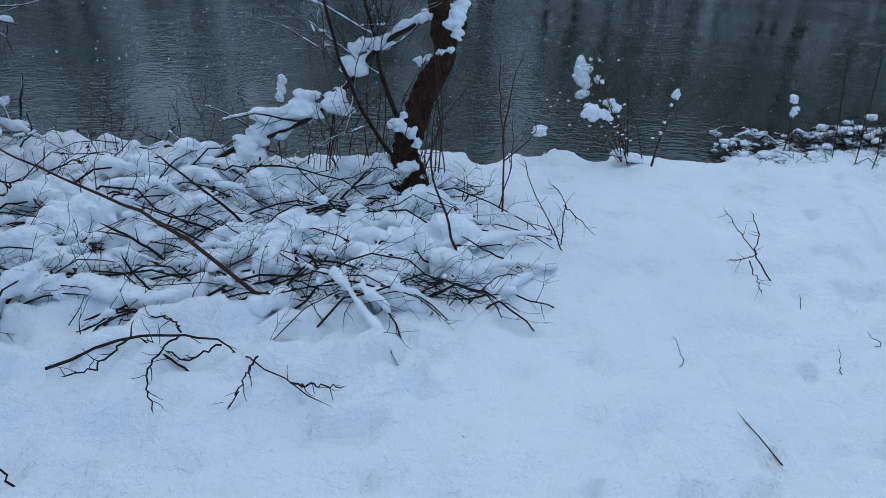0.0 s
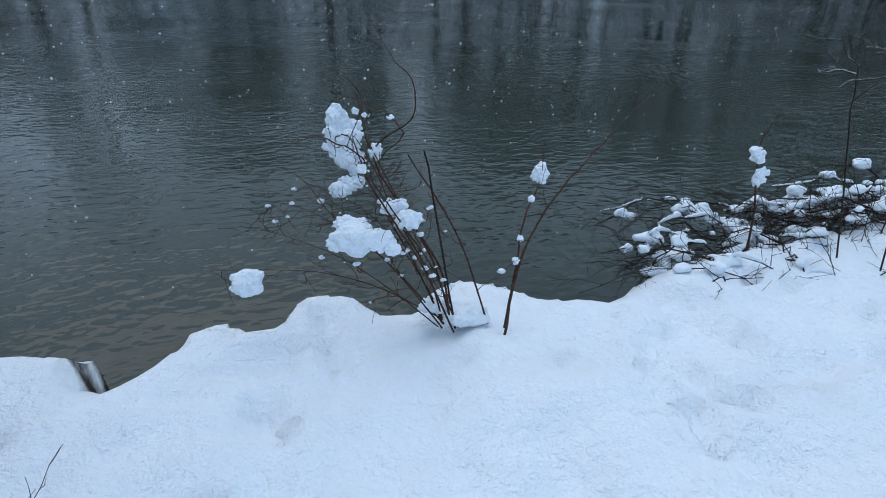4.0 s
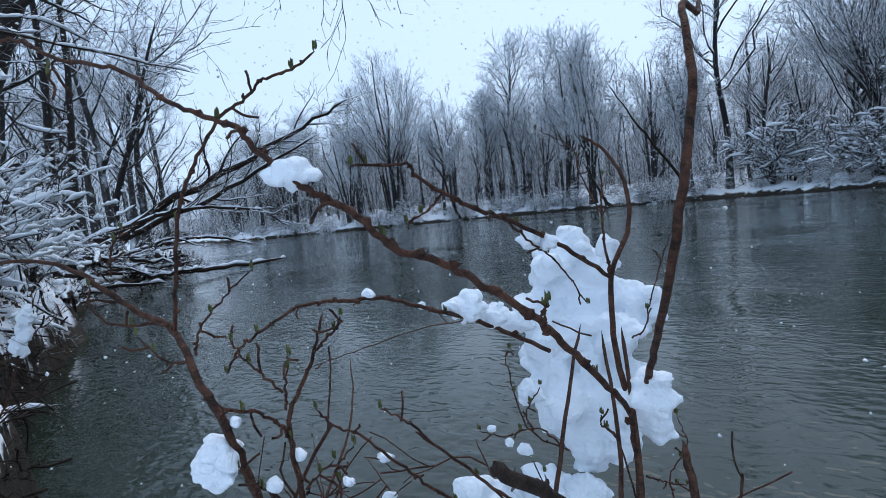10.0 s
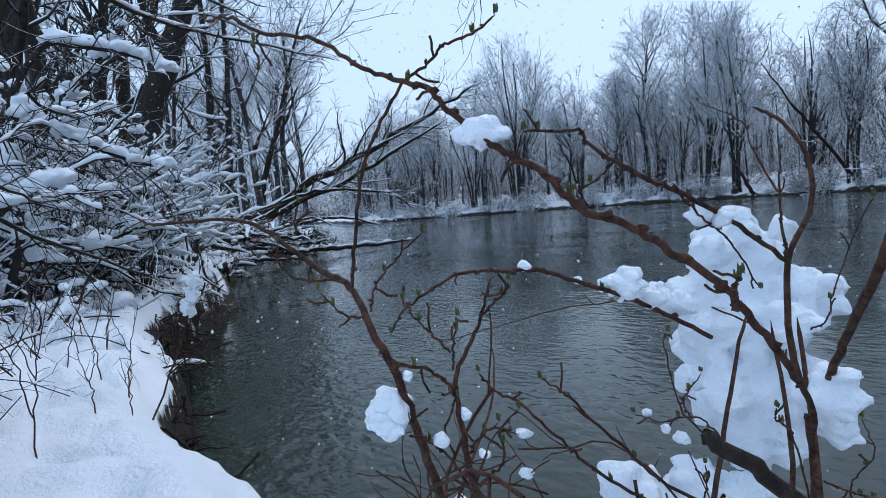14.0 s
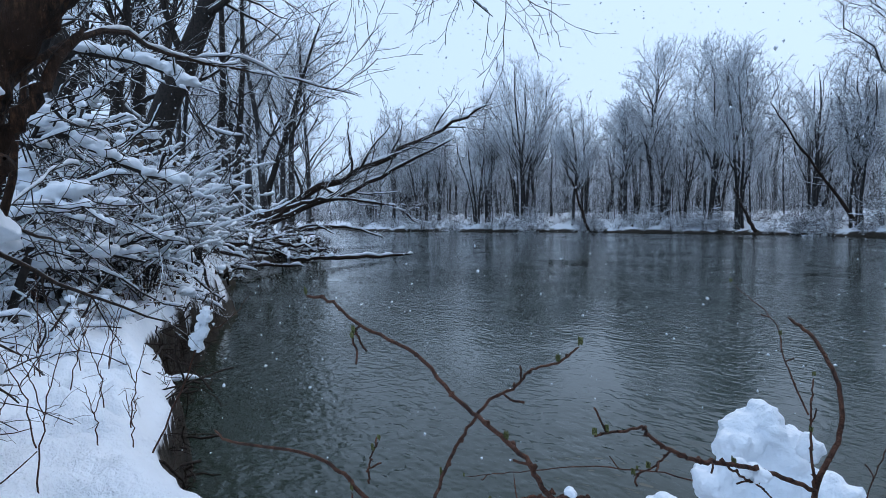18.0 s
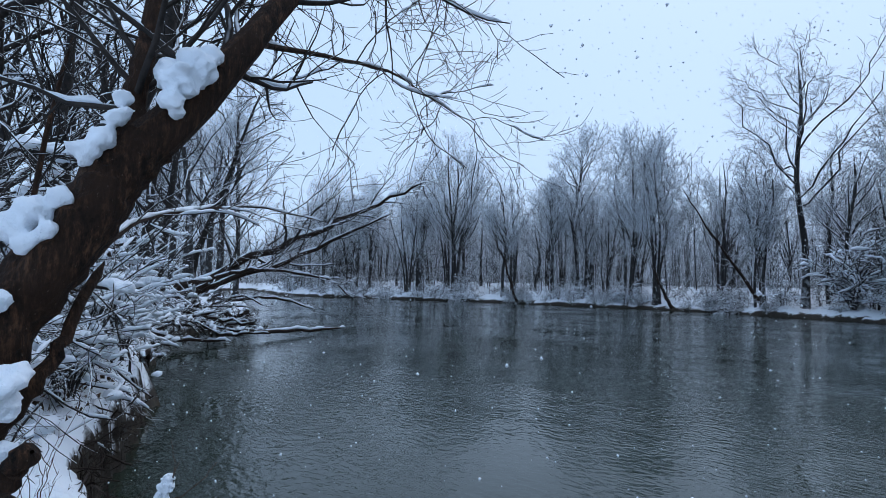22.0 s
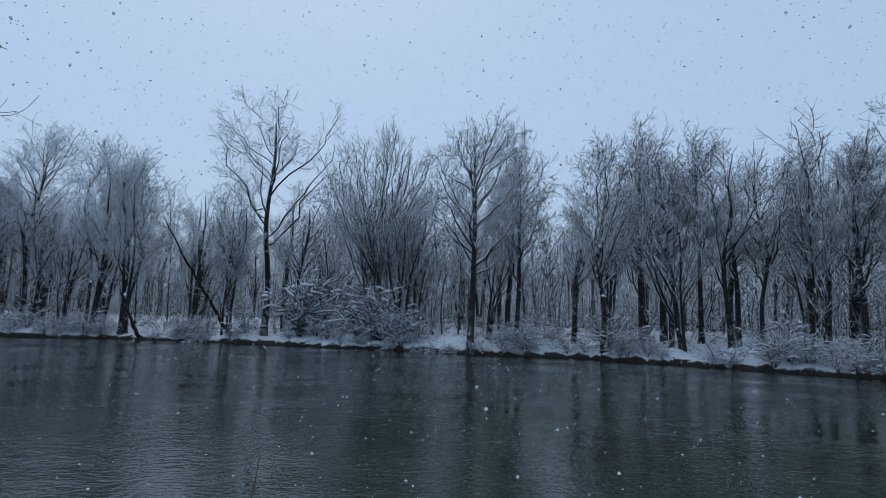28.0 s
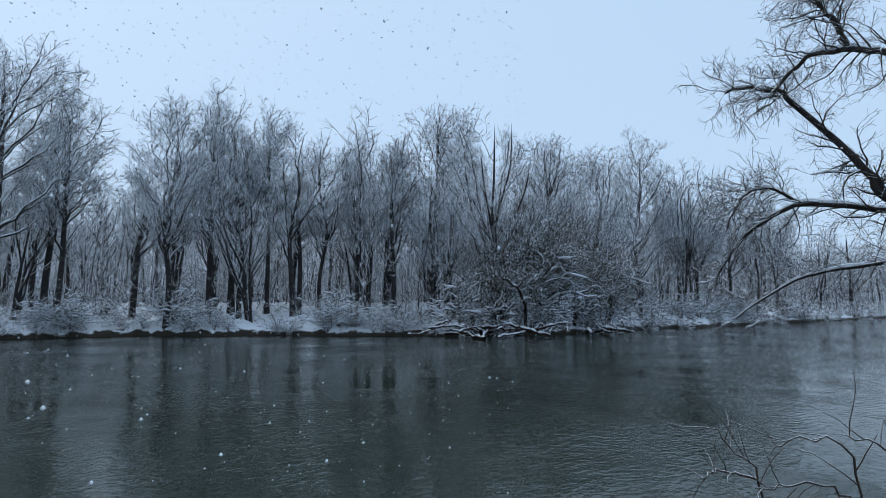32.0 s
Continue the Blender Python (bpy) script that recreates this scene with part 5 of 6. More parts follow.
# Stems and branches: line, thickness at both ends.
STEMS = [
    ([(0.12, 0.97, 0.62), (0.1, 1.02, 0.8), (0.027, 1.15, 0.923), (-0.023, 1.24, 1.009), (-0.045, 1.279, 1.046), (-0.058, 1.302, 1.093), (-0.076, 1.319, 1.146), (-0.083, 1.335, 1.205), (-0.078, 1.366, 1.246), (-0.085, 1.379, 1.288), (-0.112, 1.398, 1.32), (-0.137, 1.399, 1.338)], 0.0050, 0.0016),
    ([(0.24, 0.95, 0.62), (0.17, 1.02, 0.87), (0.10, 1.08, 1.02), (0.05, 1.15, 1.10), (0.03, 1.18, 1.14)], 0.0039, 0.0024),
    ([(-0.055, 1.325, 1.1), (-0.045, 1.308, 1.127), (-0.018, 1.265, 1.168), (0.042, 1.158, 1.25), (0.054, 1.163, 1.324), (0.043, 1.19, 1.371), (0.022, 1.28, 1.39), (0.004, 1.34, 1.43), (-0.016, 1.445, 1.472), (-0.03, 1.51, 1.5)], 0.0042, 0.0008),
    ([(0.10, 1.0, 0.62), (0.02, 1.07, 0.82), (-0.06, 1.16, 0.98), (-0.10, 1.26, 1.08), (-0.12, 1.34, 1.16)], 0.0042, 0.0015),
    ([(0.09, 0.96, 0.62), (-0.02, 1.02, 0.78), (-0.12, 1.06, 0.9), (-0.22, 1.08, 1.0), (-0.3, 1.2, 1.08), (-0.42, 1.3, 1.11)], 0.0036, 0.0008),
    ([(0.12, 0.93, 0.62), (0.03, 0.97, 0.85), (-0.042, 0.991, 0.983), (-0.092, 1.006, 1.076), (-0.113, 1.012, 1.116), (-0.126, 1.008, 1.154), (-0.126, 0.998, 1.188), (-0.145, 0.996, 1.209), (-0.17, 0.998, 1.229), (-0.194, 0.991, 1.239), (-0.217, 0.977, 1.258), (-0.226, 0.974, 1.264), (-0.251, 0.957, 1.274), (-0.3, 0.921, 1.275), (-0.319, 0.912, 1.281)], 0.0042, 0.0009),
    ([(0.14, 0.95, 0.62), (0.06, 0.97, 0.84), (-0.021, 0.999, 0.977), (-0.078, 1.019, 1.073), (-0.102, 1.028, 1.114), (-0.106, 1.026, 1.138), (-0.113, 1.027, 1.166), (-0.115, 1.03, 1.184), (-0.11, 1.04, 1.202), (-0.108, 1.045, 1.215), (-0.105, 1.05, 1.231)], 0.0034, 0.0007),
    ([(0.13, 0.99, 0.62), (0.08, 1.05, 0.82), (0.01, 1.16, 0.96), (-0.04, 1.27, 1.07), (-0.08, 1.34, 1.16)], 0.0045, 0.0018),
    ([(0.10, 0.98, 0.62), (0.06, 1.04, 0.79), (-0.015, 1.16, 0.94), (-0.06, 1.28, 1.06), (-0.11, 1.36, 1.15)], 0.004, 0.0016),
    ([(0.11, 1.0, 0.62), (-0.08, 1.08, 0.72), (-0.25, 1.12, 0.78), (-0.42, 1.15, 0.8), (-0.6, 1.17, 0.81)], 0.0030, 0.0006),
    ([(0.10, 0.98, 0.62), (-0.03, 1.08, 0.78), (-0.16, 1.18, 0.88), (-0.30, 1.26, 0.95), (-0.44, 1.32, 0.97)], 0.0032, 0.0007),
    ([(0.08, 0.97, 0.62), (-0.06, 1.04, 0.74), (-0.20, 1.10, 0.84), (-0.34, 1.15, 0.90), (-0.46, 1.18, 0.94)], 0.0028, 0.0007),
    ([(0.11, 1.0, 0.62), (0.02, 1.10, 0.80), (-0.08, 1.2, 0.92), (-0.2, 1.3, 0.98), (-0.30, 1.38, 1.0)], 0.0030, 0.0008),
]
BRANCHES = [
    ([(-0.083, 1.335, 1.205), (-0.086, 1.334, 1.232), (-0.093, 1.347, 1.267), (-0.097, 1.362, 1.294)], 0.002, 0.0007),
    ([(-0.047, 1.281, 1.077), (-0.026, 1.23, 1.132), (-0.003, 1.147, 1.184), (0.001, 1.104, 1.216), (0.003, 1.082, 1.231), (-0.009, 1.061, 1.249), (-0.016, 1.044, 1.26), (-0.023, 1.031, 1.266), (-0.03, 1.02, 1.281), (-0.04, 1.007, 1.292), (-0.046, 1.002, 1.299), (-0.059, 0.998, 1.309), (-0.071, 0.996, 1.322), (-0.091, 0.995, 1.329), (-0.114, 0.989, 1.34), (-0.146, 0.981, 1.361), (-0.182, 0.965, 1.374), (-0.202, 0.955, 1.387), (-0.22, 0.947, 1.389)], 0.0028, 0.001),
    ([(0.0, 1.103, 1.218), (0.001, 1.1, 1.226), (0.003, 1.101, 1.231)], 0.0011, 0.0008),
    ([(-0.182, 0.965, 1.374), (-0.183, 0.963, 1.37), (-0.184, 0.961, 1.365)], 0.0008, 0.0005),
    ([(-0.083, 1.335, 1.205), (-0.081, 1.254, 1.243), (-0.08, 1.188, 1.267), (-0.081, 1.152, 1.279), (-0.084, 1.132, 1.289), (-0.09, 1.116, 1.3), (-0.089, 1.109, 1.307), (-0.095, 1.082, 1.308), (-0.096, 1.073, 1.308)], 0.0027, 0.0007),
    ([(-0.08, 1.188, 1.267), (-0.082, 1.218, 1.248), (-0.082, 1.251, 1.228), (-0.085, 1.295, 1.189)], 0.0012, 0.0007),
    ([(-0.084, 1.132, 1.29), (-0.089, 1.124, 1.281), (-0.097, 1.111, 1.273)], 0.0011, 0.0005),
    ([(-0.122, 1.288, 1.148), (-0.139, 1.232, 1.182), (-0.15, 1.183, 1.204), (-0.17, 1.148, 1.219), (-0.182, 1.121, 1.222), (-0.189, 1.111, 1.223), (-0.192, 1.088, 1.222), (-0.197, 1.062, 1.211), (-0.196, 1.045, 1.202), (-0.199, 1.038, 1.19)], 0.0027, 0.0008),
    ([(-0.17, 0.998, 1.227), (-0.16, 0.998, 1.252), (-0.14, 0.997, 1.293), (-0.131, 1.004, 1.314), (-0.121, 1.013, 1.334), (-0.11, 1.022, 1.342), (-0.105, 1.031, 1.352), (-0.096, 1.044, 1.357), (-0.09, 1.054, 1.365)], 0.0016, 0.0007),
    ([(-0.17, 0.998, 1.231), (-0.182, 0.991, 1.234), (-0.194, 0.981, 1.234), (-0.207, 0.972, 1.243), (-0.214, 0.973, 1.257)], 0.0012, 0.0007),
    ([(-0.21, 0.984, 1.261), (-0.213, 0.986, 1.275), (-0.214, 0.994, 1.286)], 0.0011, 0.0005),
    ([(-0.149, 0.996, 1.214), (-0.163, 0.989, 1.216), (-0.181, 0.983, 1.229)], 0.0011, 0.0005),
    ([(-0.15, 1.0, 1.217), (-0.153, 1.005, 1.229), (-0.151, 1.018, 1.243), (-0.147, 1.036, 1.257)], 0.0011, 0.0005),
    ([(-0.141, 0.994, 1.207), (-0.129, 0.999, 1.193), (-0.119, 1.013, 1.187), (-0.115, 1.023, 1.178), (-0.114, 1.027, 1.169)], 0.0013, 0.001),
    ([(-0.117, 1.028, 1.193), (-0.127, 1.022, 1.204), (-0.136, 1.018, 1.213), (-0.144, 1.017, 1.22)], 0.0011, 0.0005),
    ([(-0.108, 1.044, 1.211), (-0.104, 1.05, 1.218), (-0.101, 1.056, 1.223), (-0.1, 1.058, 1.228)], 0.0011, 0.0005),
    ([(-0.105, 1.027, 1.141), (-0.103, 1.031, 1.148), (-0.097, 1.041, 1.156)], 0.0011, 0.0005),
    ([(-0.102, 1.029, 1.123), (-0.095, 1.041, 1.136), (-0.096, 1.041, 1.151), (-0.091, 1.05, 1.162)], 0.0011, 0.0005),
    ([(-0.105, 1.024, 1.125), (-0.113, 1.016, 1.142), (-0.12, 1.007, 1.152), (-0.124, 1.002, 1.161)], 0.0011, 0.0005),
    ([(-0.116, 1.028, 1.184), (-0.116, 1.03, 1.199), (-0.115, 1.033, 1.212)], 0.0011, 0.0005),
    ([(-0.09, 1.246, 1.025), (-0.101, 1.181, 1.055), (-0.107, 1.125, 1.097), (-0.112, 1.103, 1.121), (-0.12, 1.077, 1.151), (-0.124, 1.064, 1.16), (-0.127, 1.053, 1.174)], 0.0018, 0.0007),
    ([(-0.083, 1.256, 1.028), (-0.089, 1.182, 1.07), (-0.099, 1.139, 1.113), (-0.108, 1.112, 1.144), (-0.109, 1.103, 1.153), (-0.114, 1.089, 1.164)], 0.0018, 0.0007),
    ([(-0.092, 1.21, 1.039), (-0.089, 1.216, 1.058), (-0.09, 1.218, 1.076)], 0.0011, 0.0005),
    ([(-0.046, 1.276, 1.038), (-0.046, 1.25, 1.099), (-0.048, 1.232, 1.116), (-0.047, 1.233, 1.123)], 0.0011, 0.0005),
    ([(-0.037, 1.323, 1.015), (-0.039, 1.323, 1.044), (-0.03, 1.34, 1.063), (-0.04, 1.346, 1.086)], 0.0011, 0.0005),
    ([(-0.042, 1.285, 1.057), (-0.035, 1.311, 1.042), (-0.026, 1.324, 1.036)], 0.0011, 0.0005),
    ([(-0.107, 1.281, 1.065), (-0.121, 1.246, 1.094), (-0.131, 1.238, 1.147), (-0.13, 1.242, 1.16)], 0.0011, 0.0005),
    ([(-0.119, 1.249, 1.092), (-0.122, 1.246, 1.107), (-0.115, 1.259, 1.127)], 0.0011, 0.0005),
    ([(-0.104, 1.268, 1.074), (-0.111, 1.244, 1.097), (-0.119, 1.214, 1.1), (-0.132, 1.197, 1.108)], 0.0011, 0.0005),
    ([(-0.067, 1.332, 1.153), (-0.06, 1.344, 1.16), (-0.061, 1.364, 1.183), (-0.056, 1.394, 1.225), (-0.053, 1.421, 1.25)], 0.0011, 0.0005),
    ([(-0.22, 1.08, 1.0), (-0.30, 1.16, 1.02), (-0.40, 1.22, 1.04)], 0.0009, 0.0005),
    ([(-0.10, 1.36, 1.26), (-0.13, 1.38, 1.30), (-0.16, 1.42, 1.33), (-0.22, 1.45, 1.36)], 0.0012, 0.0005),
    ([(-0.11, 1.34, 1.15), (-0.2, 1.36, 1.16), (-0.3, 1.33, 1.15), (-0.40, 1.28, 1.12), (-0.46, 1.25, 1.10)], 0.0013, 0.0006),
]
crumb_at = []
for k, (line, r0, r1) in enumerate(STEMS):
    g = Geo()
    p, r = stem(g, off(line, shrub), r0 * 0.78, r1 * 0.9, 9, 6 * len(line), 0.0004, 40 + k)
    ob = part("stem", g, M_TWIG, shrub)
    if k == 2:
        continue
    g = Geo()
    l1 = grow(rng, p, r, (11 if k in (3, 4) else 8 if k > 8 else 8 if k == 0 else 4), 0.1, (0.3 if k in (0, 5, 6) else 0.55) if k not in (4, 9, 10, 11, 12) else 0.7 if k == 4 else 0.98, 58, 0.12, 6, 0.05, 0.3, 0.45, 0.4)
    l2 = grow(rng, *l1, 3, 0.25, 1.0, 46, 0.07, 4, 0.1, 0.18, 0.6, 0.5)
    l1[1][:] = np.clip(l1[1], 0.0011, 0.0018)
    l2[1][:] = np.maximum(l2[1] * 0.7, 0.0007)
    sprays("twig", M_TWIG, ob, [(*l1, 5), (*l2, 4)])
    crumb_at += [q for q in np.concatenate([l1[0][:, 3], l1[0][:, 5], l2[0][:, 2]]) if q[2] < 0.45]
M_BUD = bark_material("green_bud", (0.07, 0.08, 0.025), (0.16, 0.17, 0.06), 2, 2, 0.5, 25, 200)
for k, (line, r0, r1) in enumerate(BRANCHES):
    g = Geo()
    p, r = stem(g, off(line, shrub), r0 * 0.72, r1 * 0.85, 8, 6 * len(line), 0.0005, 60 + k)
    # swollen nodes along the wood
    for j in range(4, p.shape[1] - 1, 5):
        blob(g, p[0, j] + rng.normal(0, r[0, j] * 0.5, 3), (r[0, j] * 1.5,) * 3, 5000 + 10 * k + j, 0.2, 5)
    ob = part("branch", g, M_TWIG, shrub)
    g = Geo()
    l1 = grow(rng, p, r, 2, 0.3, 0.95, 52, 0.014, 5, 0.15, 0.28, 0.6, 0.6)
    l1[1][:] = np.clip(l1[1], 0.0003, 0.0007)
    sprays("twig", M_TWIG, ob, [(*l1, 5)])
    for q in list(p[0, 12:-1:34]) + [p[0, -1]]:
        g = Geo()
        for j in range(3):
            blob(g, q + (0.0011 * (j - 1), 0, 0.0026), (0.0006, 0.0006, 0.0026), int(abs(q[0]) * 9999) + k + j, 0.2, 5)
        part("bud", g, M_BUD, ob, "yellow-green opening bud")

# Lumps of wet snow caught in the shrub: centre and radius.
CLUMPS = [((-0.161, 1.401, 1.223), 0.0227), ((-0.173, 1.381, 1.203), 0.027), ((-0.15, 1.413, 1.194), 0.0335), ((-0.103, 1.425, 1.165), 0.0245), ((-0.107, 1.415, 1.143), 0.0204), ((-0.183, 1.361, 1.166), 0.0259), ((-0.158, 1.396, 1.153), 0.0421), ((-0.107, 1.379, 1.14), 0.0245), ((-0.16, 1.37, 1.117), 0.0424), ((-0.136, 1.383, 1.093), 0.0442), ((-0.174, 1.371, 1.137), 0.0243), ((-0.144, 1.351, 1.069), 0.0383), ((-0.111, 1.363, 1.067), 0.0344), ((-0.051, 1.315, 1.108), 0.0227), ((-0.046, 1.318, 1.084), 0.0132), ((-0.122, 1.344, 1.045), 0.0245), ((-0.093, 1.351, 1.046), 0.0189), ((-0.1, 1.367, 1.227), 0.0118), ((-0.144, 1.21, 1.2), 0.0144), ((-0.136, 1.237, 1.188), 0.0112), ((-0.151, 1.2, 1.202), 0.0076), ((-0.138, 1.268, 1.177), 0.0126), ((-0.179, 1.255, 1.006), 0.0295), ((-0.147, 1.301, 1.0), 0.0304), ((-0.114, 1.314, 1.003), 0.0226), ((-0.126, 1.26, 1.119), 0.0106), ((-0.117, 1.233, 1.082), 0.0059), ((-0.133, 0.998, 1.166), 0.012), ((-0.135, 0.995, 1.16), 0.0114), ((-0.114, 1.015, 1.149), 0.0047), ((-0.111, 1.03, 1.16), 0.0042), ((-0.048, 1.005, 1.299), 0.0099), ((-0.054, 1.0, 1.299), 0.0059), ((-0.042, 1.009, 1.298), 0.0053), ((-0.176, 1.14, 1.223), 0.0049), ((-0.157, 1.174, 1.209), 0.0033), ((-0.122, 1.003, 1.185), 0.0035), ((-0.09, 1.225, 1.25), 0.0084), ((-0.082, 1.235, 1.247), 0.0077), ((-0.118, 1.215, 1.095), 0.0041), ((-0.126, 1.205, 1.108), 0.0037)]
LOW_CLUMPS = [((0.17, 0.99, 0.64), (0.075, 0.055, 0.03)), ((0.09, 1.04, 0.66), (0.055, 0.045, 0.025)), ((-0.038, 1.065, 1.009), (0.0337, 0.0256, 0.0272)), ((-0.002, 1.027, 0.982), (0.0387, 0.0295, 0.0313)), ((-0.165, 0.986, 0.959), (0.0617, 0.047, 0.0499)), ((-0.217, 0.985, 0.949), (0.0322, 0.0245, 0.026)), ((-0.102, 0.957, 0.958), (0.0449, 0.0342, 0.0363)), ((-0.066, 0.935, 0.94), (0.0236, 0.018, 0.0191)), ((-0.486, 1.073, 0.806), (0.0498, 0.0379, 0.0403)), ((-0.184, 1.024, 0.99), (0.0327, 0.0249, 0.0264)), ((-0.018, 1.057, 1.019), (0.0223, 0.017, 0.018))]
column = Geo()
for k, (q, s) in enumerate(CLUMPS):
    if k < 18:
        # the lumps of the tall column have grown together
        q = off([q], shrub)[0]
        blob(column, q, (s * 0.9, s * 0.75, s * 0.92), 1200 + 7 * k, 0.1, 14)
        for j in range(22):
            d = rng.normal(size=3)
            d /= np.linalg.norm(d)
            e = s * rng.uniform(0.12, 0.42)
            blob(column, q + d * np.array([s, s * 0.8, s]) * rng.uniform(0.7, 0.98), (e * 1.2, e, e), 1200 + 9 * k + j, 0.15, 6)
    else:
        flat = 0.62 if 31 <= k <= 33 else 0.9
        snow_clump(shrub, q, (s * 1.1 * flat / 0.75 if flat < 0.9 else s * 1.1, s * 0.8, s * flat), 1200 + 7 * k, 6, fluff=0.08)
packed(part("snow_clump", column, M_SNOW, shrub), 0.0026, 3, 0.004)
for k, (q, s) in enumerate(LOW_CLUMPS):
    snow_clump(shrub, q, s, 1400 + 7 * k, 6, fluff=0.08)
for k in range(46):
    g = Geo()
    q = crumb_at[int(rng.integers(len(crumb_at)))]
    s = rng.uniform(0.003, 0.009)
    blob(g, q + (0, 0, s * 0.6), (s * 1.3, s, s * 0.9), 1500 + k, 0.15, 7)
    part("snow_crumb", g, M_SNOW, shrub)

# A broken stick standing close in front of the shrub.
stub = thing("broken_stick", (0.13, 0.95, 0.62), "dark broken stick standing in the snow", "twig")
g = Geo()
stem(g, off([(0.13, 0.95, 0.62), (0.102, 0.986, 0.839), (0.077, 1.017, 1.03), (0.064, 1.033, 1.129), (0.059, 1.039, 1.167), (0.055, 1.034, 1.172), (0.048, 1.018, 1.188), (0.044, 1.005, 1.198), (0.042, 1.002, 1.201)], stub), 0.0034, 0.0022, 9, 30, 0.0006, 77)
part("stem", g, M_CANE, stub)

# Two long shoots beside the shrub, one with a clump caught on it.
shoots = thing("sapling", (0.27, 0.9, 0.6), "two long thin shoots rising from the snow", "twig")
for k, (line, r0, r1) in enumerate([([(0.26, 0.86, 0.6), (0.35, 0.98, 0.83), (0.5, 1.08, 0.99), (0.66, 1.16, 1.09), (0.88, 1.27, 1.216), (0.95, 1.3, 1.25)], 0.0048, 0.0014), ([(0.29, 0.93, 0.6), (0.33, 0.97, 0.8), (0.362, 1.001, 0.963), (0.429, 1.085, 1.005), (0.47, 1.13, 1.07), (0.46, 1.14, 1.13)], 0.004, 0.0013)]):
    g = Geo()
    p, r = stem(g, off(line, shoots), r0, r1, 7, 24, 0.002, 80 + k)
    l1 = grow(rng, p, r, 6, 0.35, 1.0, 42, 0.09, 5, 0.2, 0.14, 0.5, 0.5)
    l1[1][:] = np.maximum(l1[1], 0.0008)
    tubes(g, *l1, 4)
    part("stem", g, M_TWIG, shoots)
snow_clump(shoots, (0.461, 1.128, 1.05), (0.03, 0.024, 0.04), 1290, 5)
for k, q in enumerate([(0.345, 0.985, 0.9), (0.33, 0.97, 0.83), (0.4, 1.05, 1.0)]):
    snow_clump(shoots, q, (0.011, 0.01, 0.012), 1300 + k, 3)

# ---- snow-bowed brush heap beside the path ----
heap = thing("brush_heap", (-2.1, -0.3, 0.7), "heap of dead canes bowed flat under snow", "brush")
rng = np.random.default_rng(91)
g, gs = Geo(), Geo()
n = 150
a = rng.normal(0.1, 0.5, n)
cx, cy = rng.uniform(-3.3, -1.0, n), rng.uniform(-0.85, 0.5, n)
ln = rng.uniform(0.35, 1.1, n)
t = np.linspace(-0.5, 0.5, 9)
px_, py_ = cx[:, None] + np.cos(a)[:, None] * t * ln[:, None], cy[:, None] + np.sin(a)[:, None] * t * ln[:, None]
arch = rng.uniform(0.03, 0.17, n)[:, None] * (1 - (2 * t) ** 2) + rng.normal(0, 0.06, (n, 1)) * t
lines = np.stack([px_, py_, height(px_, py_) * 0.5 + 0.5 * height(cx, cy)[:, None] + arch - 0.03], -1) + rng.normal(0, 0.008, (n, 9, 3)) - np.array(heap.location)
rad = rng.uniform(0.002, 0.0065, (n, 1)) * np.linspace(1, 0.5, 9)
tubes(g, lines, rad, 5)
l1 = grow(rng, lines, rad, 5, 0.1, 1.0, 50, 0.2, 5, 0.0, 0.16, 0.5, 0.4)
l2 = grow(rng, *l1, 3, 0.3, 1.0, 45, 0.07, 3, 0.0, 0.18, 0.6, 0.5)
tubes(g, *l1, 4)
tubes(g, *l2, 3)
sprays("cane", M_CANE, heap, [(lines, rad, 5), (*l1, 4), (*l2, 3)])
snow_on(gs, lines[::5], rad[::5], 0.022, rng, 0.4, 8)
for k in range(95):
    # rolls of snow lying across the bent canes
    cx0, cy0, a0 = rng.uniform(-3.3, -1.15), rng.uniform(-0.8, 0.45), float(np.clip(rng.normal(0.05, 0.3), -0.4, 0.5))
    half, r0 = rng.uniform(0.08, 0.28), rng.uniform(0.024, 0.06)
    t = np.linspace(-1, 1, 26)
    x, y = cx0 + math.cos(a0) * half * t, cy0 + math.sin(a0) * half * t + 0.05 * np.sin(3 * t + k)
    z = 0.5 * height(x, y) + 0.5 * float(height(cx0, cy0)) + rng.uniform(0.0, 0.09) - 0.09 * t**2 * rng.uniform(0.3, 1.2)
    roll = np.sqrt(np.clip(1 - t**4, 0.0, 1)) * r0 * (1 + 0.3 * np.sin(4.2 * t + k) + 0.16 * np.sin(9.5 * t + 2 * k))
    tubes(gs, np.stack([x, y, z], -1) - np.array(heap.location), np.maximum(roll, 0.002), 18, 0.55, 60 + k)
for k in range(60):
    j = int(rng.integers(n))
    s = rng.uniform(0.012, 0.032)
    blob(gs, lines[j, int(rng.integers(2, 7))] + (0, 0, 0.01), (s * rng.uniform(1.0, 1.5), s * rng.uniform(0.8, 1.3), s * 0.9), 1600 + k, 0.12, 14)
packed(tagged(part("snow_cover", gs, M_SNOW, heap), kind="stuff"), 0.008, 2, 0.012)
g = Geo()
pick = lines[rng.integers(0, n, 260), rng.integers(1, 8, 260)] + rng.normal(0, 0.02, (260, 3))
leaves(g, rng, pick, 0.03)
tagged(part("withered_leaves", g, M_LEAF, heap, "brown withered leaves"), kind="stuff")

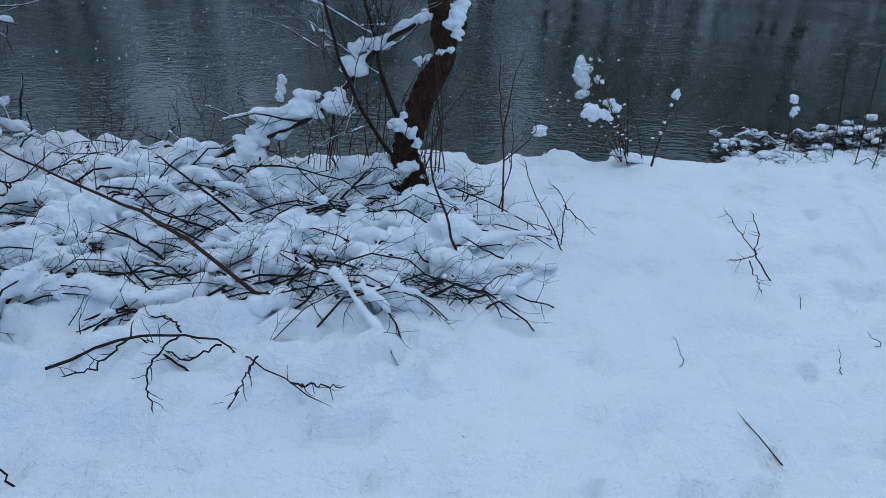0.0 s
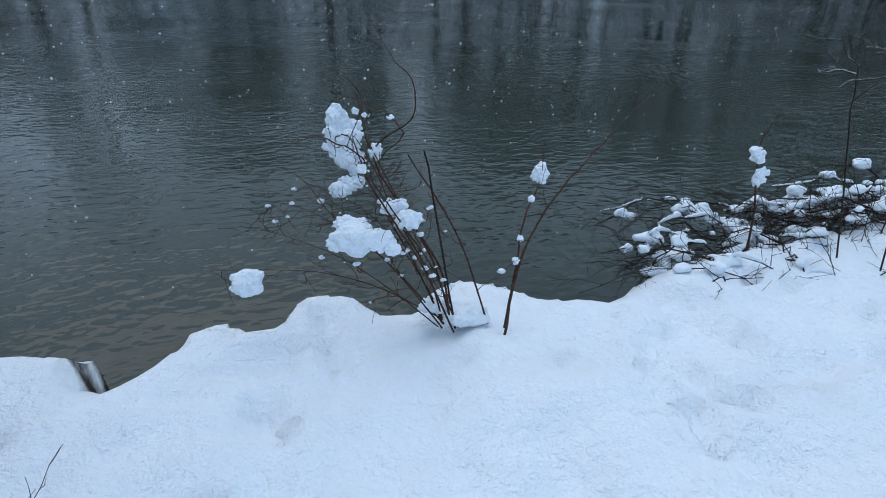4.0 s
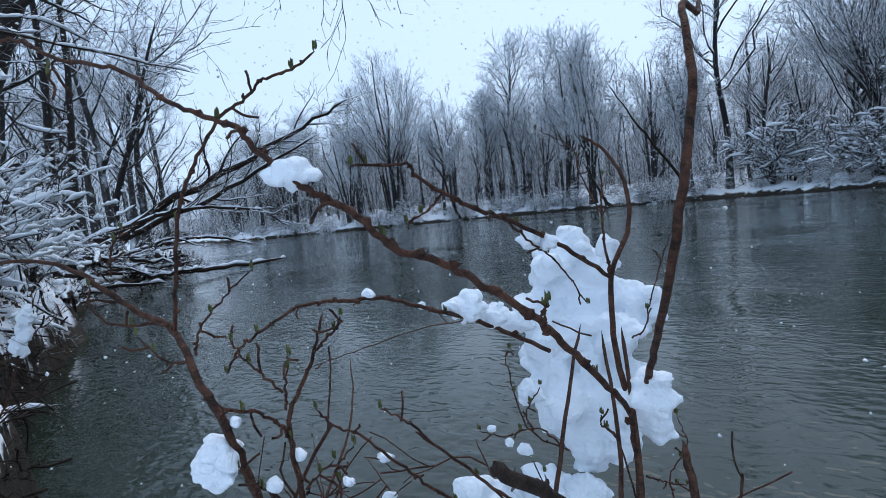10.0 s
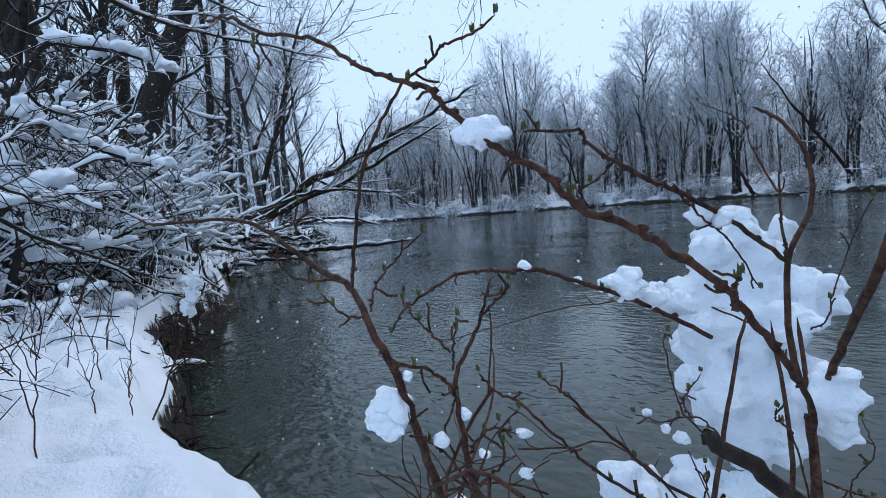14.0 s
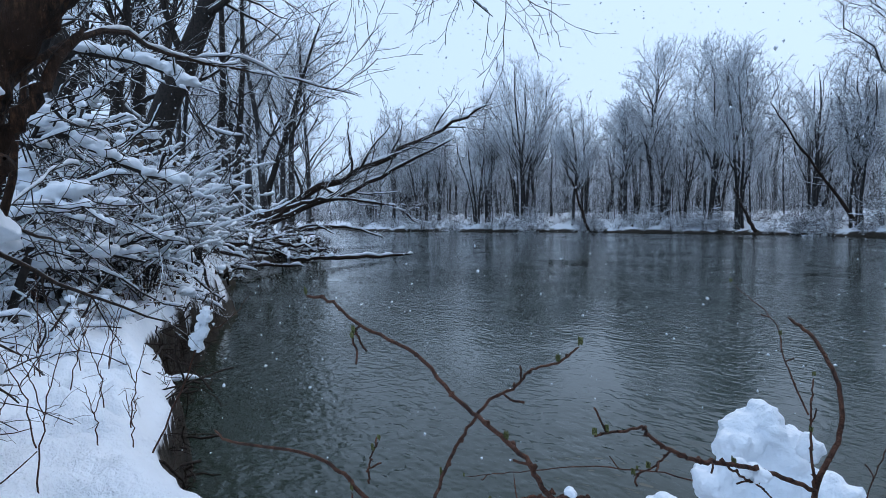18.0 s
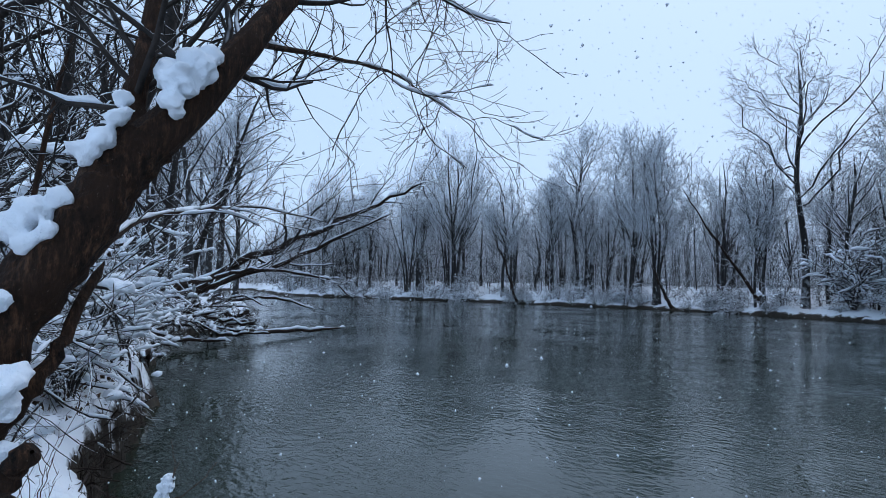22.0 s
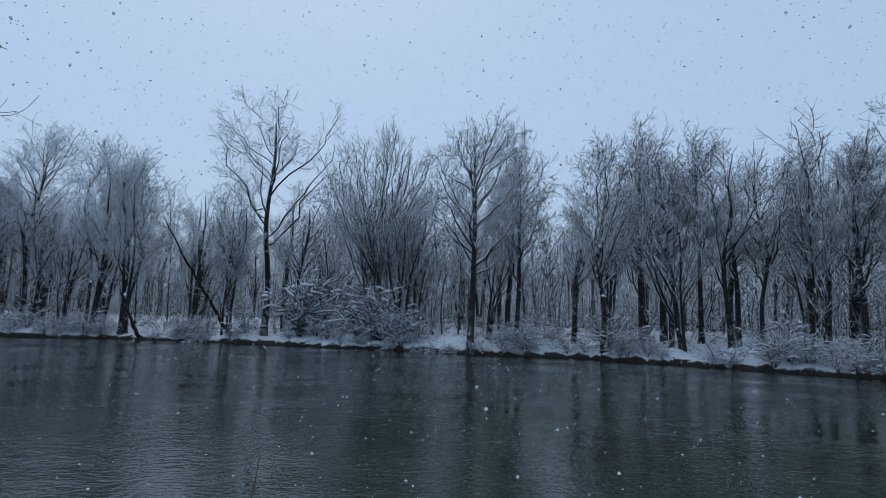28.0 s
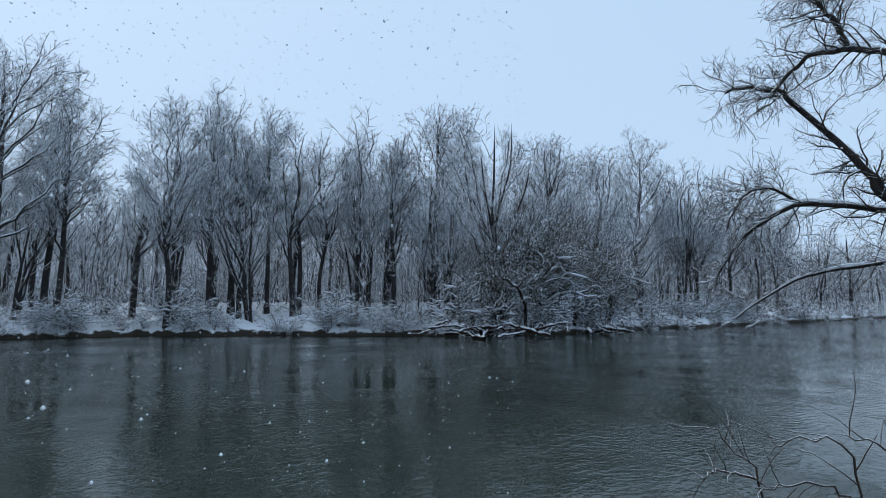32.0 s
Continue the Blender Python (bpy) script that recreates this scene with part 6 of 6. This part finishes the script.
# Loose canes and sticks, each from one end to the other.
CANES = [((-2.69, 0.18, 0.98), (-2.09, -0.25, 0.75), 0.008), ((-1.87, -0.6, 0.86), (-1.68, -0.76, 0.62), 0.009), ((-1.8, 0.02, 0.75), (-1.56, -0.07, 0.75), 0.012), ((-2.75, -0.38, 0.88), (-2.45, -0.48, 0.78), 0.008), ((-1.44, -0.49, 0.80), (-1.23, -0.5, 0.86), 0.005),
         ((-1.23, -0.5, 0.86), (-0.91, -0.47, 0.68), 0.005), ((-1.32, -0.8, 0.70), (-1.23, -0.88, 0.64), 0.005), ((-1.23, -0.88, 0.64), (-1.06, -0.85, 0.73), 0.006), ((-2.64, -0.28, 0.92), (-2.27, -0.23, 0.86), 0.006), ((-2.57, -0.32, 0.87), (-2.17, -0.47, 0.78), 0.006)]
CANES += [((-2.6, -0.57, 0.84), (-2.37, -0.71, 0.78), 0.006), ((-2.15, -0.82, 0.74), (-1.94, -0.82, 0.79), 0.006), ((-2.04, 0.31, 0.88), (-1.59, -0.21, 0.70), 0.006), ((-2.55, -0.84, 0.76), (-2.28, -0.86, 0.73), 0.007), ((-2.4, -1.01, 0.76), (-2.19, -1.13, 0.68), 0.005), ((-2.19, -1.13, 0.69), (-1.86, -1.3, 0.64), 0.005), ((-2.29, -1.21, 0.64), (-2.12, -1.16, 0.76), 0.004),
          ((-0.42, -1.4, 0.69), (-0.33, -1.72, 0.62), 0.003), ((-0.47, -1.02, 0.70), (-0.51, -1.14, 0.62), 0.002), ((-1.34, -1.4, 0.70), (-1.36, -1.54, 0.62), 0.002), ((-2.26, -1.5, 0.63), (-2.08, -1.45, 0.68), 0.003), ((-2.65, -1.44, 0.72), (-2.5, -1.56, 0.62), 0.004), ((0.22, -0.77, 0.70), (0.24, -0.84, 0.62), 0.0025), ((0.18, -1.08, 0.68), (0.12, -1.21, 0.62), 0.002), ((0.35, -1.01, 0.68), (0.34, -1.06, 0.62), 0.002)]
for k, (p0, p1, r) in enumerate(CANES):
    p0, p1 = np.array(p0), np.array(p1)
    p1 = p1 + np.array([0, 0, min(0, float(height(p1[0], p1[1])) - 0.02 - p1[2])])
    s_ob = thing("fallen_twig", tuple(p1), "dark bare twig sticking out of the snow", "twig", "twigs in the snow")
    g, gs = Geo(), Geo()
    mid = (p0 + p1) / 2 + rng.normal(0, 0.02, 3)
    p, rr = stem(g, [p1 - p1, mid - p1, p0 - p1], r, r * 0.5, 6, 12, 0.003, 1700 + k)
    if r > 0.0045:
        l1 = grow(rng, p, rr, 4, 0.2, 0.95, 45, 0.10, 4, 0.05, 0.15, 0.5, 0.4)
        tubes(g, *l1, 4)
    part("stem", g, M_CANE, s_ob)


def twig_plant(name, lines, label, r):
    at = np.array(lines[0][0])
    z0 = float(height(at[0], at[1])) - 0.02
    base = np.array([at[0], at[1], min(at[2], z0)])
    ob = thing(name, tuple(base), label, "twig", "twigs in the snow")
    for k, line in enumerate(lines):
        g = Geo()
        pts = [np.array(q) - base for q in line]
        if k == 0:
            pts[0] = np.zeros(3)
        p, rr = stem(g, pts, r * (1 if k == 0 else 0.7), r * 0.35, 6, 14, 0.004, 1800 + k)
        l1 = grow(rng, p, rr, 4, 0.3, 0.95, 45, 0.06, 4, 0.1, 0.14, 0.6, 0.5)
        tubes(g, *l1, 4)
        part("branch", g, M_TWIG, ob)
    return ob


twig_plant("sapling", [[(-1.22, -0.55, 0.66), (-1.27, -0.55, 0.9), (-1.35, -0.52, 1.12), (-1.37, -0.48, 1.32)]], "dark upright stick standing in the snow", 0.008)
twig_plant("sapling", [[(-0.90, 0.15, 0.6), (-0.93, 0.15, 1.1), (-0.91, 0.16, 1.35), (-0.86, 0.18, 1.52)], [(-0.93, 0.15, 1.05), (-0.97, 0.17, 1.3), (-0.98, 0.2, 1.5)], [(-0.92, 0.15, 0.95), (-0.80, 0.1, 1.1), (-0.78, 0.1, 1.2)]], "thin upright sapling with small snow flecks", 0.006)
twig_plant("sapling", [[(-0.63, -0.35, 0.58), (-0.72, -0.35, 0.72), (-0.86, -0.35, 0.96), (-0.97, -0.35, 1.18)], [(-0.72, -0.35, 0.72), (-0.73, -0.33, 0.94), (-0.82, -0.33, 1.04)], [(-0.73, -0.33, 0.92), (-0.66, -0.33, 0.86), (-0.55, -0.34, 0.76)], [(-0.74, -0.35, 0.76), (-0.8, -0.36, 0.81), (-0.92, -0.37, 0.86)]], "thin forked bare sapling in the snow", 0.0045)
twig_plant("sapling", [[(0.26, -0.58, 0.6), (0.11, -0.58, 0.79), (0.08, -0.58, 0.91), (-0.0, -0.58, 1.01)], [(0.11, -0.58, 0.79), (0.0, -0.57, 0.9), (-0.11, -0.56, 1.02)], [(0.11, -0.58, 0.79), (0.03, -0.6, 0.775), (-0.05, -0.62, 0.78)], [(0.07, -0.6, 0.77), (0.09, -0.66, 0.7), (0.1, -0.7, 0.66)]], "small forked twig standing in the snow", 0.004)

# Small shoots standing in the snow along the bank behind the alder.
for k in range(20):
    x, y = rng.uniform(-3.7, -1.75), rng.uniform(0.45, 1.08)
    z, h, a = float(height(x, y)) - 0.02, rng.uniform(0.2, 0.55), rng.uniform(0, 6.28)
    c, d = 0.3 * h * math.cos(a), 0.3 * h * math.sin(a)
    twig_plant("sapling", [[(x, y, z), (x + 0.3 * c, y + 0.3 * d, z + 0.5 * h), (x + c, y + d, z + h)], [(x + 0.3 * c, y + 0.3 * d, z + 0.5 * h), (x - 0.4 * c, y - 0.2 * d, z + 0.75 * h), (x - 0.6 * c, y - 0.5 * d, z + 0.95 * h)]], "thin forked shoot standing in the bank's snow", 0.0028)

# A branched twig lying on the snow before the heap, and a long cane arching out of it.
lying = thing("fallen_branch", (-2.25, -1.03, float(height(-2.25, -1.03))), "many-branched dark twig lying on the snow", "twig", "twigs in the snow")
for k, line in enumerate([[(-2.65, -1.13), (-2.42, -1.04), (-2.25, -1.03), (-2.12, -1.05), (-1.98, -1.15), (-1.72, -1.35)], [(-2.26, -1.0), (-2.34, -0.92), (-2.53, -0.87)], [(-2.12, -1.04), (-2.24, -1.09), (-2.38, -1.0)], [(-1.98, -1.13), (-2.0, -1.23), (-2.04, -1.33)], [(-2.42, -1.04), (-2.47, -1.18), (-2.58, -1.18)], [(-2.26, -1.02), (-2.31, -1.19), (-2.24, -1.36)], [(-1.86, -1.24), (-1.78, -1.27), (-1.69, -1.27)]]):
    g = Geo()
    p, r = stem(g, off([(x, y, float(height(x, y)) + 0.028 + 0.012 * (j % 2)) for j, (x, y) in enumerate(line)], lying), 0.0055 if k == 0 else 0.0038, 0.002, 6, 18, 0.005, 2100 + k)
    l1 = grow(rng, p, r, 5, 0.2, 0.95, 55, 0.07, 4, 0.1, 0.2, 0.6, 0.5)
    tubes(g, *l1, 4)
    part("branch", g, M_CANE, lying)
twig_plant("sapling", [[(-1.95, -0.74, 0.7), (-2.34, -0.617, 0.95), (-2.61, -0.506, 1.04), (-2.87, -0.422, 1.137), (-3.15, -0.368, 1.25)]], "long dark cane arching out of the brush", 0.009)

# ---- bramble heap on the edge of the bank downstream ----
rng = np.random.default_rng(55)
bramble = thing("bramble_heap", (1.9, 1.15, 0.62), "tangle of brambles with snow pillows at the edge", "brush")
g, gs = Geo(), Geo()
n = 110
cx = rng.uniform(1.05, 2.5, n)
cy = edge_at(NEAR_EDGE, cx) + rng.normal(-0.03, 0.16, n)
a = rng.normal(2.7, 0.7, n)
ln = rng.uniform(0.3, 0.9, n)
t = np.linspace(-0.5, 0.5, 9)
px_, py_ = cx[:, None] + np.cos(a)[:, None] * t * ln[:, None], cy[:, None] + np.sin(a)[:, None] * t * ln[:, None] * 0.6
arch = rng.uniform(0.0, 0.14, n)[:, None] * (1 - (2 * t) ** 2) + rng.normal(0, 0.10, (n, 1)) * t
lines = np.stack([px_, py_, 0.50 + 0.08 * (cx[:, None] - 1) + arch], -1) + rng.normal(0, 0.012, (n, 9, 3)) - np.array(bramble.location)
rad = rng.uniform(0.002, 0.005, (n, 1)) * np.linspace(1, 0.5, 9)
tubes(g, lines, rad, 5)
l1 = grow(rng, lines, rad, 5, 0.1, 1.0, 50, 0.22, 5, 0.0, 0.16, 0.6, 0.5)
l2 = grow(rng, *l1, 3, 0.3, 1.0, 45, 0.08, 3, 0.0, 0.18, 0.7, 0.6)
tubes(g, *l1, 4)
tubes(g, *l2, 3)
sprays("cane", M_CANE, bramble, [(lines, rad, 5), (*l1, 4), (*l2, 3)])
snow_on(gs, lines[::4], rad[::4], 0.012, rng, 0.3, 7)
for k in range(190):
    j = int(rng.integers(n))
    s = rng.uniform(0.012, 0.038)
    blob(gs, lines[j, int(rng.integers(1, 8))], (s * rng.uniform(1.0, 1.8), s * rng.uniform(0.8, 1.2), s * 0.8), 1900 + k, 0.1, 14)
packed(tagged(part("snow_cover", gs, M_SNOW, bramble), kind="stuff"), 0.008, 2, 0.008)
bare = thing("bramble", (1.62, 1.1, 0.6), "bare arching bramble shoots over the water", "twig")
g = Geo()
for k, line in enumerate([[(1.7, 1.0, 0.6), (1.66, 1.1, 1.1), (1.63, 1.128, 1.33), (1.62, 1.174, 1.375), (1.60, 1.22, 1.43)], [(1.63, 1.13, 1.32), (1.6, 1.2, 1.33), (1.578, 1.237, 1.31)], [(1.8, 0.9, 0.6), (1.75, 0.95, 1.2), (1.7, 0.964, 1.4), (1.66, 1.05, 1.42), (1.63, 1.1, 1.38)], [(1.85, 0.8, 0.6), (1.78, 0.86, 1.25), (1.712, 0.9, 1.41), (1.68, 0.97, 1.44)], [(1.75, 0.9, 1.25), (1.66, 1.02, 1.33), (1.6, 1.12, 1.3)]]):
    p, r = stem(g, off(line, bare), 0.0035, 0.0015, 6, 16, 0.004, k)
    l1 = grow(rng, p, r, 7, 0.3, 1.0, 48, 0.12, 4, 0.0, 0.16, 0.6, 0.5)
    tubes(g, *l1, 4)
part("cane", g, M_DRY, bare)
post = twig_plant("sapling", [[(1.45, 1.2, 0.6), (1.47, 1.25, 0.85), (1.46, 1.291, 1.0), (1.52, 1.3, 1.16)]], "thin shoot with a sleeve of snow", 0.005)
snow_clump(post, (1.46, 1.29, 0.985), (0.03, 0.026, 0.035), 1990, 4)
snow_clump(post, (1.475, 1.26, 0.90), (0.026, 0.024, 0.05), 1991, 4)

# ---- the great tree overhanging the river downstream ----
big = thing("willow_tree", (15.8, 0.2, 0.5), "large dark tree with snowy limbs over the river", "tree", "trees on the near bank")
g = Geo()
stem(g, off([(15.8, 0.2, 0.4), (15.6, 0.6, 1.8), (15.4, 1.2, 3.2), (15.0, 1.7, 5.0), (14.6, 1.9, 7.5), (14.5, 2.0, 11)], big), 0.5, 0.18, 12, 24, 0.02, 3)
part("trunk", g, M_TREE, big)
OVERHANG = [([(15.3, 1.4, 3.4), (14.4, 2.4, 3.6), (13.96, 3.0, 3.77), (13.93, 3.22, 4.25), (13.86, 3.55, 4.76), (13.64, 4.43, 6.0), (13.58, 4.62, 6.23), (13.35, 5.33, 6.49), (13.25, 5.65, 6.40)], 0.16, 0.03),
             ([(15.3, 1.3, 3.3), (15.1, 2.4, 3.6), (14.95, 3.18, 3.68), (14.62, 4.62, 3.93), (14.36, 5.48, 3.51), (14.19, 5.94, 3.01), (14.02, 6.36, 2.22)], 0.13, 0.02),
             ([(14.8, 1.7, 5.8), (14.0, 2.2, 6.2), (13.5, 2.75, 6.49), (13.39, 3.33, 6.7), (13.24, 3.97, 6.73), (13.1, 4.47, 6.24), (13.0, 4.6, 6.1)], 0.13, 0.03),
             ([(13.39, 3.33, 6.7), (13.34, 3.56, 7.45), (13.28, 3.82, 7.9), (13.2, 4.0, 8.6)], 0.09, 0.03),
             ([(14.62, 4.62, 3.93), (14.5, 5.2, 4.35), (14.3, 5.7, 4.25), (14.2, 6.1, 3.6)], 0.06, 0.015),
             ([(15.2, 1.6, 3.0), (15.2, 3.2, 2.6), (15.4, 5.0, 2.3), (15.5, 6.6, 1.3)], 0.08, 0.015)]
for k, (line, r0, r1) in enumerate(OVERHANG):
    g, gs = Geo(), Geo()
    p, r = stem(g, off(line, big), r0 * 0.72, r1 * 0.8, 8, 26, r0 * 0.12, 30 + k)
    limb = part("limb", g, M_TREE, big)
    g = Geo()
    l1 = grow(rng, p, r, 36, 0.15, 1.0, 55, 0.95, 7, 0.1, 0.24, 0.3, 0.3, 0.25)
    l2 = grow(rng, *l1, 9, 0.15, 1.0, 48, 0.42, 5, 0.05, 0.24, 0.5, 0.4, 0.2)
    l3 = grow(rng, *l2, 3, 0.2, 1.0, 42, 0.2, 3, 0.0, 0.16, 0.6, 0.5)
    for l, sd, m in ((l1, 5, 0.006), (l2, 3, 0.004), (l3, 3, 0.003)):
        l[1][:] = np.maximum(np.minimum(l[1], 0.022), m)
        tubes(g, *l, sd)
    sprays("twig", M_TREE, limb, [(*l1, 5), (*l2, 3), (*l3, 3)])
    snow_on(gs, p, r * 0.8, 0.045, rng, 0.2, 7)
    snow_on(gs, *l1, 0.02, rng, 0.35, 4)
    part("snow_load", gs, M_SNOW, limb)

# ---- falling snow ----
rng = np.random.default_rng(4)
g = Geo()
n = 9000
d = 1.3 + 16 * rng.uniform(0, 1, n) ** 0.8
az = np.radians(rng.uniform(-52, 95, n))
fx, fy = 0.1 - np.sin(az) * d * np.where(az > 0, 1, 1), 0.7 + np.cos(az) * d
fz = 0.25 + rng.uniform(0, 1, n) * (1.6 + 0.7 * d)
size = rng.uniform(0.0035, 0.011, n) * (0.55 + 0.075 * d)
octa = np.array([(1, 0, 0), (-1, 0, 0), (0, 1, 0), (0, -1, 0), (0, 0, 1), (0, 0, -1)], float)
faces = np.array([(0, 2, 4), (2, 1, 4), (1, 3, 4), (3, 0, 4), (2, 0, 5), (1, 2, 5), (3, 1, 5), (0, 3, 5)])
v = octa[None] * size[:, None, None] * rng.uniform(0.5, 1.3, (n, 6, 1)) + np.stack([fx, fy, fz], -1)[:, None]
g.add(v, tris=(faces[None] + 6 * np.arange(n)[:, None, None]).reshape(-1, 3))
tagged(part("falling_snow", g, M_SNOW), "sparse snowflakes falling over the river", "snow", kind="stuff")
